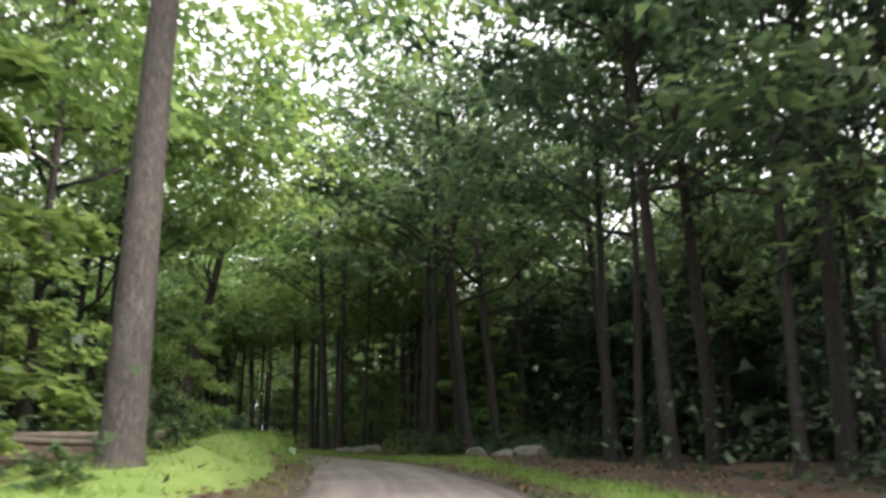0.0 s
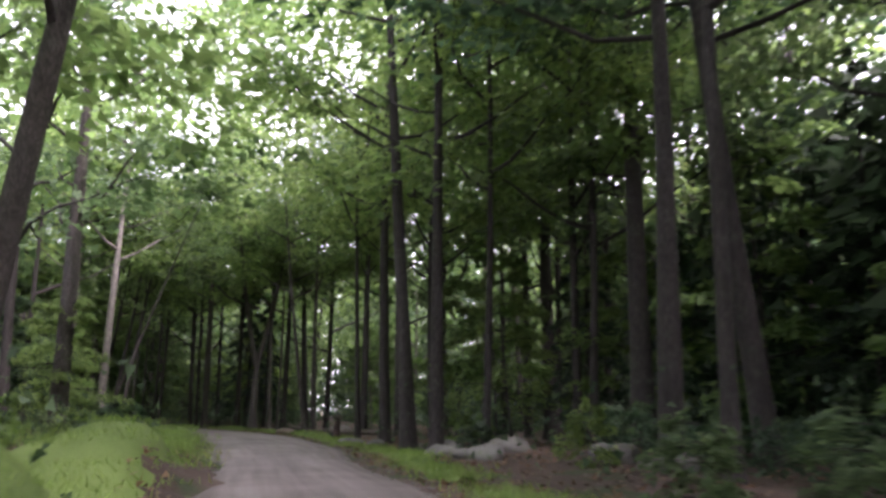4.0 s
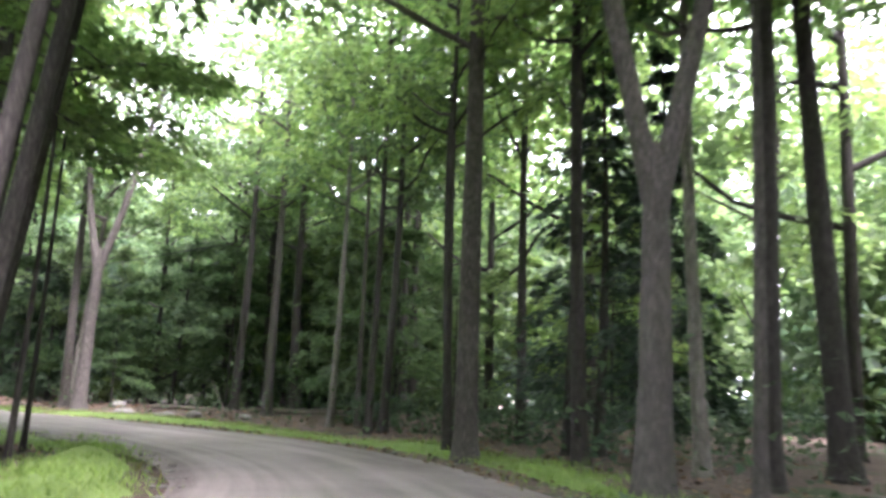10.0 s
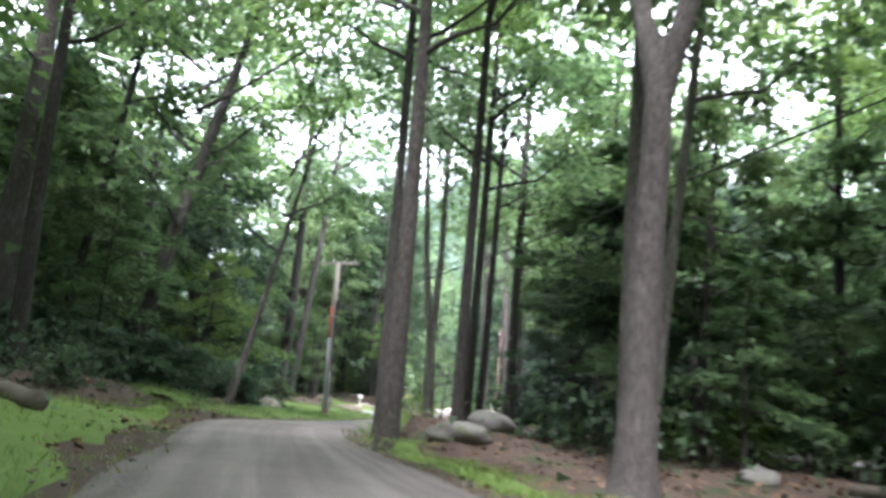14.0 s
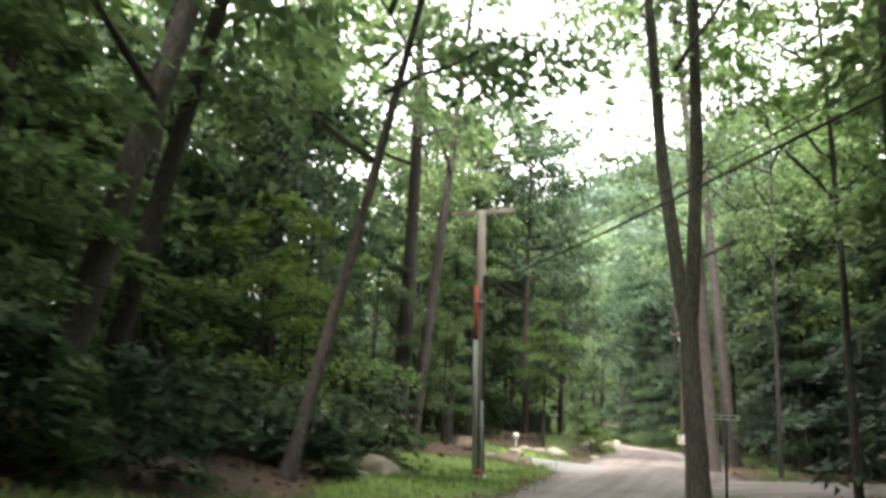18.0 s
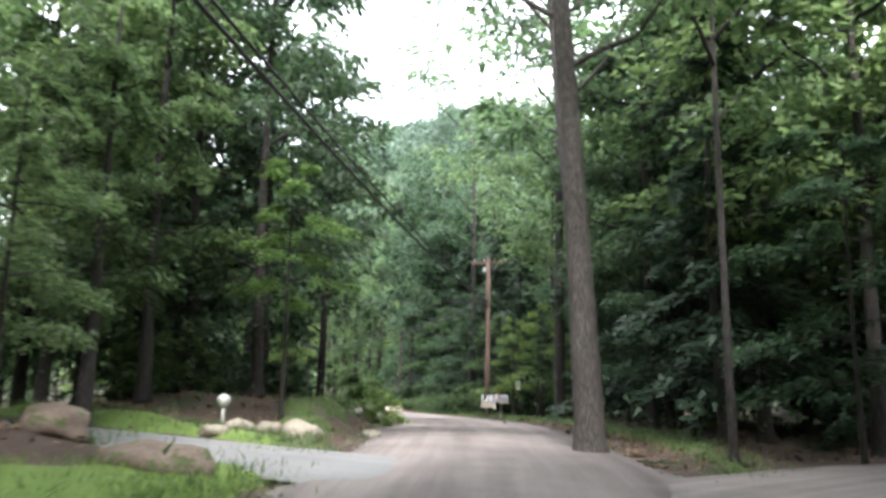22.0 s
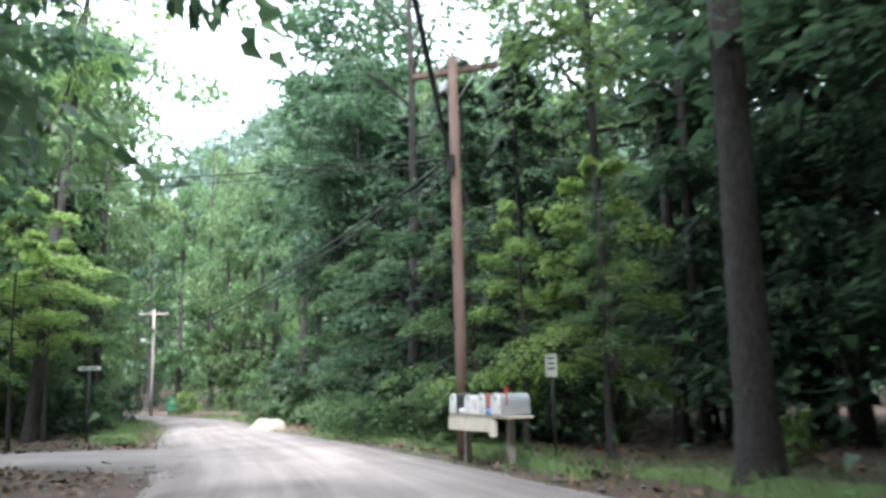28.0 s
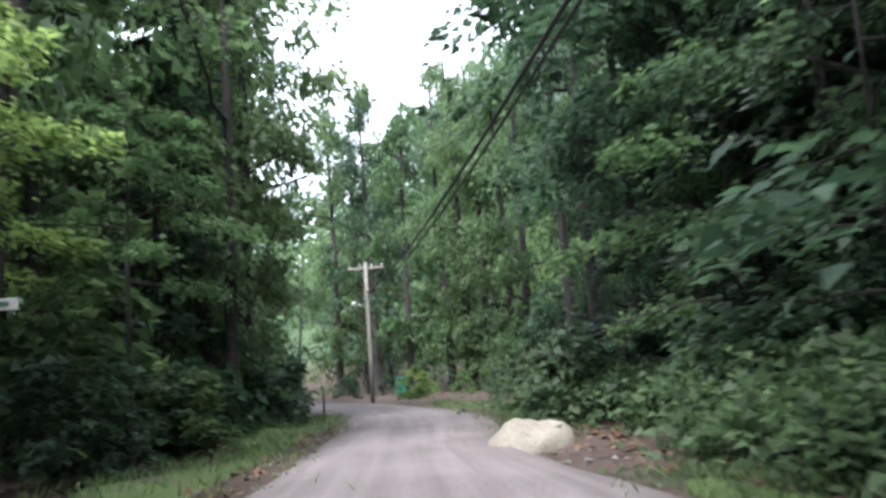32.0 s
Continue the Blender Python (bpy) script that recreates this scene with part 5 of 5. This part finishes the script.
# ---- rocks, logs and stumps ----
def rock_mesh(seed, mat, flat=0.7, detail=3):
    bm = bmesh.new()
    bmesh.ops.create_icosphere(bm, subdivisions=detail, radius=1)
    off = Vector((seed * 3.1, seed * 1.7, seed * 0.9))
    for v in bm.verts:
        n = noise.noise(v.co * 0.9 + off) * 0.45 + noise.noise(v.co * 2.3 + off) * 0.16 + noise.noise(v.co * 6 + off) * 0.04
        v.co *= 1 + n
        v.co.z = max(v.co.z * flat, -0.45)
    me = bpy.data.meshes.new("boulder")
    bm.to_mesh(me)
    bm.free()
    me.materials.append(mat)
    me.polygons.foreach_set("use_smooth", [True] * len(me.polygons))
    return me


ROCKS = {(m.name, k): rock_mesh(k + 1, m, (0.62, 0.75, 0.9, 0.7)[k]) for m in (ROCK, ROCK_TAN, ROCK_DARK) for k in range(4)}
ROCK_WORDS = {"granite_boulder": "grey granite boulder half sunk in the verge", "tan_boulder": "pale tan boulder lying in the grass", "mossy_dark_boulder": "dark mossy boulder on the forest floor"}


def boulder(x, y, r, mat=ROCK, k=0, turn=0.0, sx=1.25, sz=1.0):
    ob = new("boulder", ROCKS[mat.name, k])
    ob.matrix_world = pose(x, y, ground_z(x, y) + 0.22 * r * sz, 0, 0, turn) @ Matrix.Diagonal((r * sx, r, r * sz, 1))
    return tagged(ob, ROCK_WORDS[mat.name], "boulder", "roadside boulders")


for i, (x, y, r) in enumerate(((-32.6, 86.5, 0.32), (-32.0, 85.5, 0.24), (-29.9, 84.5, 0.4), (-28.9, 79.7, 0.5), (-28.1, 77.7, 0.55), (-36.5, 99.0, 0.48), (-37.9, 101.2, 0.36),
                               (-37.1, 99.9, 0.3), (-33.6, 97.4, 0.6), (-32.7, 94.8, 0.4), (-36.2, 102.9, 0.5), (-38.2, 104.4, 0.42), (-39.4, 105.4, 0.34), (-42.8, 110.4, 0.36), (-41.4, 108.8, 0.34),
                               (-46.1, 121.2, 0.55), (-74.6, 136.5, 0.3), (-72.8, 136.7, 0.27), (-72.1, 137.4, 0.26), (-70.3, 138.1, 0.18), (-81.3, 135.2, 0.42), (-83.0, 136.4, 0.42),
                               (-87.4, 137.6, 0.36), (-96.6, 130.8, 0.45), (-94.9, 129.8, 0.42), (-78.8, 139.6, 0.3), (-90.6, 127.4, 0.35), (-97.4, 132.5, 0.3))):
    boulder(x, y, r, ROCK, i % 4, i * 57.0, 1.3, 0.9)
boulder(-98.8, 133.1, 0.44, ROCK_TAN, 2, 20, 1.05, 1.15)
boulder(-106.0, 137.4, 0.42, ROCK_DARK, 1, 70)
boulder(-107.4, 136.3, 0.4, ROCK_DARK, 3, 10)
boulder(-111.7, 138.8, 0.24, ROCK_TAN, 0, 40)
boulder(-112.1, 139.3, 0.24, ROCK_TAN, 3, 130)
boulder(-112.6, 140.6, 0.42, ROCK_TAN, 1, 150, 1.5, 1.1)
boulder(-113.3, 140.1, 0.2, ROCK_TAN, 2, 80)
boulder(-115.4, 143.0, 0.24, ROCK_TAN, 3, 10)
boulder(-143.0, 153.5, 0.44, ROCK_TAN, 2, 75, 1.2, 1.1)
boulder(-48.9, 121.0, 0.4, ROCK_DARK, 1, 0)
boulder(-30.5, 101.0, 0.5, ROCK_DARK, 2, 0)


def log(x, y, length, r, turn, label="fallen grey log lying on the leaf litter", rise=0.0):
    m = pose(x, y, ground_z(x, y) + r * 0.8, 0, 0, turn)
    pts = [(length * (q / 6 - 0.5), 0.06 * math.sin(q * 2.1), rise * (q / 6) + 0.03 * math.sin(q)) for q in range(7)]
    ob = new("fallen_log", tube("fallen_log", pts, [r * (1.08 - 0.05 * q) for q in range(7)], DEADWOOD, 9, 0.15, int(x)))
    ob.matrix_world = m
    return tagged(ob, label, "log", "fallen logs")


log(-40.2, 69.6, 4.4, 0.13, 8, rise=0.15)
log(-41.0, 70.4, 4.6, 0.11, -6, rise=-0.1)
log(-40.4, 68.8, 3.6, 0.09, 22)
log(-43.8, 119.4, 4.5, 0.15, 5)
log(-45.6, 122.6, 3.6, 0.12, 160)
log(-49.6, 125.6, 3.2, 0.13, 130, rise=0.25)
log(-47.2, 124.6, 2.6, 0.1, 20)
log(-78.6, 127.9, 1.5, 0.2, 15, "stout cut log with a pale sawn end")
log(-79.3, 128.3, 1.3, 0.17, 40, "stout cut log with a pale sawn end")
log(-80.2, 127.6, 1.4, 0.16, -10, "stout cut log with a pale sawn end")
log(-72.0, 143.0, 4.0, 0.12, 50)
log(-76.5, 141.0, 3.0, 0.1, 15)
log(-99.8, 130.0, 3.0, 0.1, 70)


def stump(x, y):
    pts = [(0, 0, 0), (0.01, 0, 0.15), (0.02, 0, 0.4), (0.03, 0.02, 0.65), (0.05, 0.02, 0.85), (0.07, 0.03, 0.98)]
    ob = new("stump", tube("stump", pts, [0.21, 0.17, 0.15, 0.13, 0.1, 0.04], ROTTEN, 10, 0.45, 3))
    ob.matrix_world = pose(x, y, ground_z(x, y) - 0.03)
    return tagged(ob, "rotten dark reddish stump with a jagged top", "stump")


stump(-44.55, 114.75)


def dead_stem(x, y, h, lean, label="pale broken sapling leaning over the verge"):
    pts = [(lean[0] * q / 5, lean[1] * q / 5, h * (q / 5) - 0.12 * h * (q / 5) ** 2) for q in range(6)]
    ob = new("dead_sapling", tube("dead_sapling", pts, [0.035, 0.03, 0.026, 0.022, 0.016, 0.006], DEADWOOD, 6, 0.2, int(y)))
    ob.matrix_world = pose(x, y, ground_z(x, y) - 0.02)
    return tagged(ob, label, "dead sapling", "dead saplings")


dead_stem(-71.4, 138.3, 1.5, (-0.6, -0.3))
dead_stem(-27.6, 90.4, 3.6, (-0.5, 0.0))
dead_stem(-65.6, 138.6, 1.6, (0.4, -0.2))
dead_stem(-33.6, 99.4, 1.7, (-0.9, 0.3))
dead_stem(-70.0, 139.2, 1.0, (0.2, 0.1))
dead_stem(-104.2, 133.6, 2.4, (-0.6, 0.7))


# ---- poles and wires ----
def pole(x, y, tall, r, mat, label, arm_dir, arm_len, arm_z, braces=True, tilt=(0.0, 0.0)):
    z = ground_z(x, y)
    top = empty("utility_pole", pose(x, y, z, tilt[0], tilt[1], 0), label, "utility pole", "utility poles")
    part("shaft", tube("shaft", [(0, 0, -0.1), (0, 0, tall * 0.35), (0, 0, tall * 0.7), (0, 0, tall)], [r, r * 0.93, r * 0.86, r * 0.78], mat, 14), mat, top)
    a = math.degrees(math.atan2(arm_dir[1], arm_dir[0]))
    off = Vector((-arm_dir[1], arm_dir[0], 0)) * (r * 0.8 + 0.05)
    arm = part("crossarm", box(arm_len, 0.09, 0.11, bevel=0.008), mat, top)
    arm.matrix_local = pose(off.x, off.y, arm_z - z, 0, 0, a)
    if braces:
        for s in (1, -1):
            br = part("brace", tube("brace", [(0, 0, -0.62), (s * 0.42, 0, -0.04)], [0.018, 0.018], STEEL, 6), STEEL, top, "flat steel crossarm brace")
            br.matrix_local = pose(off.x * 1.1, off.y * 1.1, arm_z - z, 0, 0, a)
    for s in (-0.44, -0.16, 0.16, 0.44):
        pin = part("insulator", tube("insulator", [(s * arm_len, 0, 0.05), (s * arm_len, 0, 0.1), (s * arm_len, 0, 0.12), (s * arm_len, 0, 0.17)], [0.012, 0.012, 0.032, 0.022], GLASS, 8), GLASS, top, "pale glass pin insulator")
        pin.matrix_local = pose(off.x, off.y, arm_z - z, 0, 0, a)
    return top, z


p1, z1 = pole(-101.2, 135.6, 6.5, 0.12, POLE_GREY, "weathered grey utility pole with a wide crossarm and red-and-grey conduits", (0.45, 0.89), 1.62, 6.55, False, (1.7, -0.7))
for nm, dx, dy, lo, hi, rr, mt, lb in (("conduit", 0.09, -0.13, 0.25, 3.3, 0.055, PIPE_GREY, "grey plastic conduit up the pole"), ("conduit", 0.09, -0.13, 3.3, 4.6, 0.05, PAINT_RED, "faded red upper conduit"),
                                       ("cable_guard", 0.13, 0.06, 0.3, 4.7, 0.03, CABLE, "black cable running up the pole"), ("conduit", 0.16, 0.02, 0.0, 1.9, 0.035, PIPE_GREY, "short grey conduit"),
                                       ("marker_band", 0.02, -0.02, 0.22, 0.36, 0.15, PAINT_RED, "red band round the pole's foot"), ("marker_band", 0.02, -0.02, 0.02, 0.22, 0.16, WHITE, "white band round the pole's foot")):
    part(nm, tube(nm, [(dx, dy, lo), (dx, dy, (lo + hi) / 2), (dx, dy, hi)], [rr] * 3, mt, 10), mt, p1, lb)
for q in (1.3, 4.2):
    part("strap", tube("strap", [(0.03, -0.04, q), (0.03, -0.04, q + 0.03)], [0.165, 0.165], STEEL, 12), STEEL, p1, "steel conduit strap")
part("cable_box", box(0.16, 0.14, 0.4, (0.1, 0.1, 4.65), 0.02), CABLE, p1, "black splice box where the cables meet")

p2, z2 = pole(-129.8, 153.2, 7.3, 0.112, POLE_RED, "reddish creosoted utility pole with a crossarm by the mailboxes", (0.72, 0.69), 1.7, 7.3)
part("splice_case", box(0.14, 0.12, 0.34, (0.06, -0.12, 5.2), 0.02), CABLE, p2, "black splice case below the cables")
part("bracket", box(0.24, 0.05, 0.18, (-0.1, -0.16, 6.75), 0.01), WHITE, p2, "pale metal bracket under the crossarm")
for q in (2.2, 3.4, 4.4):
    part("knot", tube("knot", [(0.02, -0.11, q), (0.02, -0.135, q)], [0.025, 0.018], BARK_DARK, 8), BARK_DARK, p2, "dark knot in the wood")
p3, z3 = pole(-169.3, 153.8, 6.4, 0.1, POLE_GREY, "pale distant utility pole with a crossarm and a street lamp", (0.25, 0.97), 1.7, 6.35, False)
part("lamp_arm", tube("lamp_arm", [(0, 0, 4.3), (0.1, -0.5, 4.5)], [0.02, 0.02], STEEL, 6), STEEL, p3)
part("lamp_head", tube("lamp_head", [(0.1, -0.5, 4.5), (0.12, -0.62, 4.5), (0.14, -0.72, 4.47)], [0.05, 0.1, 0.06], WHITE, 8), WHITE, p3, "white street lamp head")


def wire(a, b, sag, r, label):
    pts = [Vector(a).lerp(Vector(b), q / 16) - Vector((0, 0, sag * 4 * (q / 16) * (1 - q / 16))) for q in range(17)]
    ob = new("overhead_cable", tube("overhead_cable", pts, [r] * 17, CABLE, 6))
    return tagged(ob, label, "cable", "overhead cables")


J1, J2, J3 = (-101.1, 135.7, z1 + 4.65), (-129.75, 153.05, z2 + 5.3), (-169.3, 153.8, z3 + 5.0)
wire(J1, J2, 0.35, 0.026, "thick black cable slung between the poles")
wire((J1[0], J1[1], J1[2] + 0.16), (J2[0], J2[1], J2[2] + 0.14), 0.3, 0.019, "thinner black cable slung between the poles")
wire(J1, (-75.0, 142.3, 7.6), 0.3, 0.024, "thick black cable crossing the road to the woods")
wire((J1[0], J1[1], J1[2] + 0.16), (-75.0, 142.3, 7.8), 0.25, 0.012, "thin black cable crossing the road to the woods")
wire(J2, J3, 0.7, 0.03, "thick black cable running on to the far pole")
wire((J2[0], J2[1], J2[2] - 0.14), (J3[0], J3[1], J3[2] - 0.2), 0.75, 0.022, "thin black cable running on to the far pole")
wire(J2, (-141.5, 140.0, 6.3), 0.12, 0.016, "thin service cable over the road to the trees")
wire((J2[0], J2[1], J2[2] - 0.1), (-141.5, 140.0, 6.1), 0.15, 0.01, "thin service cable over the road to the trees")


# ---- mailboxes, signs, bins ----
def mailbox(m, length, width, tall, body, door, label, flag=False):
    """A box with a rounded top on a shelf; it faces -y."""
    top = empty("mailbox", m, label, "mailbox", "roadside mailboxes")
    n, r = 9, width / 2
    ring = [(-r, 0), (r, 0)] + [(r * math.cos(math.pi * k / n), tall - r + r * math.sin(math.pi * k / n)) for k in range(n + 1)]
    for nm, y0, y1, grow, mt, lb in (("body", -length / 2, length / 2, 1.0, body, ""), ("door", -length / 2 - 0.025, -length / 2 + 0.01, 1.04, door, "front door of the mailbox")):
        verts = [(x * grow, y, z * grow) for y in (y0, y1) for x, z in ring]
        k = len(ring)
        faces = [tuple(range(k)), tuple(range(2 * k - 1, k - 1, -1))] + [(i + k, (i + 1) % k + k, (i + 1) % k, i) for i in range(k)]
        part(nm, mesh_of(nm, verts, faces, mt), mt, top, lb)
    part("latch", box(0.03, 0.02, 0.05, (0, -length / 2 - 0.035, tall * 0.92), 0.004), STEEL, top, "small steel latch")
    if flag:
        fl = part("flag", box(0.008, 0.025, 0.2, (r + 0.012, -length * 0.3, tall * 0.75), 0.002), PAINT_RED, top, "red signal flag standing up")
        part("flag_plate", box(0.008, 0.07, 0.07, (r + 0.012, -length * 0.3, tall * 0.75 + 0.13), 0.002), PAINT_RED, fl)
    return top


row_dir, face = Vector((-0.9986, 0.052, 0)), Vector((-0.052, -0.9986, 0))
turn_mb = math.degrees(math.atan2(row_dir.y, row_dir.x)) + 180
b0 = Vector((-127.25, 152.62, 0))
zb = ground_z(b0.x, b0.y) - 0.07


def at_row(k, z, out=0.0):
    q = b0 + row_dir * k + face * out
    return pose(q.x, q.y, zb + z, 0, 0, turn_mb)


shelf = empty("mailbox_stand", at_row(0.75, 0), "cream-painted wooden mailbox stand on two posts in the grass", "mailbox stand")
part("shelf_board", box(1.95, 0.42, 0.04, (0.0, 0, 0.78), 0.006), CREAM, shelf)
part("front_board", box(1.5, 0.03, 0.2, (-0.22, -0.22, 0.66), 0.005), CREAM, shelf, "stained cream front board")
part("notched_board", box(0.2, 0.035, 0.24, (0.56, -0.24, 0.62), 0.005), CREAM, shelf, "cream end of the front board")
for s in (0.62, -0.8):
    part("post", box(0.1, 0.1, 0.82, (s, 0.02, 0.36), 0.008), POLE_GREY, shelf, "weathered timber post")
mailbox(at_row(0.05, 0.82), 0.5, 0.25, 0.3, ALU, WHITE, "large dull aluminium mailbox with a red flag", True)
mailbox(at_row(0.52, 0.82), 0.48, 0.19, 0.3, RUST, WHITE, "rusty red mailbox with a white door")
mailbox(at_row(0.98, 0.82), 0.46, 0.2, 0.28, WHITE, WHITE, "small white mailbox among others")
mailbox(at_row(1.5, 0.82), 0.48, 0.19, 0.3, BIN_BLACK, WHITE, "dark mailbox with a white door")
for k in (0.3, 1.22):
    q = new("newspaper_tube", tube("newspaper_tube", [(0, -0.24, 0), (0, 0.2, 0)], [0.05, 0.05], BLUE if k < 1 else WHITE, 10))
    q.matrix_world = at_row(k, 0.855, 0.02)
    tagged(q, "blue plastic newspaper tube lying by the mailboxes" if k < 1 else "white newspaper tube lying by the mailboxes", "newspaper tube", "newspaper tubes")


def post_sign(x, y, tall, plate_w, plate_h, way, post_mat, label, bars=3, post_r=0.025, upright=False):
    z = ground_z(x, y)
    top = empty("street_sign", pose(x, y, z, 0, 0, math.degrees(math.atan2(way[1], way[0]))), label, "street sign", "roadside signs")
    part("post", tube("post", [(0, 0, -0.05), (0, 0, tall / 2), (0, 0, tall)], [post_r] * 3, post_mat, 8), post_mat, top)
    plate = part("plate", box(plate_w, 0.012, plate_h, (0, -post_r - 0.01, tall - plate_h / 2 if upright else tall + plate_h / 2), 0.003), SIGN_WHITE, top, "pale sign plate with dark unreadable marks")
    zc = tall - plate_h / 2 if upright else tall + plate_h / 2
    for side in (-1, 1):
        for k in range(bars):
            if upright:
                part("mark", box(plate_w * 0.6, 0.004, plate_h * 0.07, (0, -post_r - 0.01 + side * 0.009, zc + plate_h * (0.3 - 0.22 * k)), 0), INK, plate)
            else:
                part("mark", box(plate_w * 0.8 / bars * 0.8, 0.004, plate_h * 0.42, (plate_w * (-0.4 + 0.8 * (k + 0.5) / bars), -post_r - 0.01 + side * 0.009, zc), 0), INK, plate)
    return top


post_sign(-96.15, 139.1, 1.66, 0.54, 0.1, (0.72, 0.69), BLACK, "pale street name sign on a black post by the side road", 3)
post_sign(-139.3, 147.9, 1.76, 0.52, 0.1, (0.2, 0.98), BLACK, "pale street name sign on a black post before trees", 2)
post_sign(-127.7, 153.66, 1.62, 0.19, 0.36, (0.8, 0.6), BLACK, "small upright white notice on a post behind mailboxes", 3, 0.03, True)


def bollard_lamp(x, y):
    top = empty("path_lamp", pose(x, y, ground_z(x, y)), "white mushroom-shaped path lamp beside the driveway", "path lamp")
    part("post", tube("post", [(0, 0, -0.05), (0, 0, 0.2), (0, 0, 0.36)], [0.04, 0.035, 0.035], WHITE, 10), WHITE, top)
    part("hood", tube("hood", [(0, 0, 0.34), (0, 0, 0.37), (0, 0, 0.45), (0, 0, 0.53), (0, 0, 0.58), (0, 0, 0.6)], [0.05, 0.08, 0.13, 0.13, 0.08, 0.01], WHITE, 12), WHITE, top, "rounded white hood")


bollard_lamp(-112.86, 139.1)


def wheelie_bin(x, y, body, lid, label):
    top = empty("wheeled_bin", pose(x, y, ground_z(x, y), 0, 0, 70), label, "bin", "wheeled bins")
    bm = box(0.56, 0.62, 0.92, (0, 0, 0.52), 0.03)
    for v in bm.verts:
        k = 0.8 + 0.2 * v.co.z / 0.98
        v.co.x, v.co.y = v.co.x * k, v.co.y * k
    part("body", bm, body, top)
    part("lid", box(0.62, 0.7, 0.07, (0, 0, 1.02), 0.025, Euler((0.06, 0, 0)).to_matrix().to_4x4()), lid, top, "closed lid")
    for s in (1, -1):
        part("wheel", tube("wheel", [(s * 0.27, 0.27, 0.1), (s * 0.33, 0.27, 0.1)], [0.1, 0.1], BLACK, 14), BLACK, top, "black rubber wheel")
    part("handle", tube("handle", [(-0.22, 0.37, 0.98), (0.22, 0.37, 0.98)], [0.015, 0.015], BLACK, 6), BLACK, top)


wheelie_bin(-172.6, 155.6, BIN_GREEN, BIN_GREEN, "green wheeled bin at the roadside")
wheelie_bin(-173.6, 156.3, BIN_BLACK, BIN_ORANGE, "dark wheeled bin with an orange lid at the roadside")


def marker_post(x, y, h, label, mat=BLACK):
    ob = new("marker_post", tube("marker_post", [(0, 0, -0.05), (0, 0, h / 2), (0, 0, h)], [0.03, 0.028, 0.025], mat, 8))
    ob.matrix_world = pose(x, y, ground_z(x, y))
    return tagged(ob, label, "post", "marker posts")


marker_post(-154.0, 150.4, 1.3, "slim dark post on the grass verge")
marker_post(-157.3, 151.2, 0.9, "short slim dark post on the grass verge")


def flag_marker(x, y):
    top = empty("survey_flag", pose(x, y, ground_z(x, y)), "small orange survey flag stuck in the verge", "survey flag")
    part("wire", tube("wire", [(0, 0, -0.03), (0, 0, 0.3)], [0.004, 0.004], STEEL, 5), STEEL, top)
    part("flag", box(0.1, 0.006, 0.08, (0.05, 0, 0.26), 0), BIN_ORANGE, top, "orange plastic flag")


flag_marker(-72.6, 129.5)
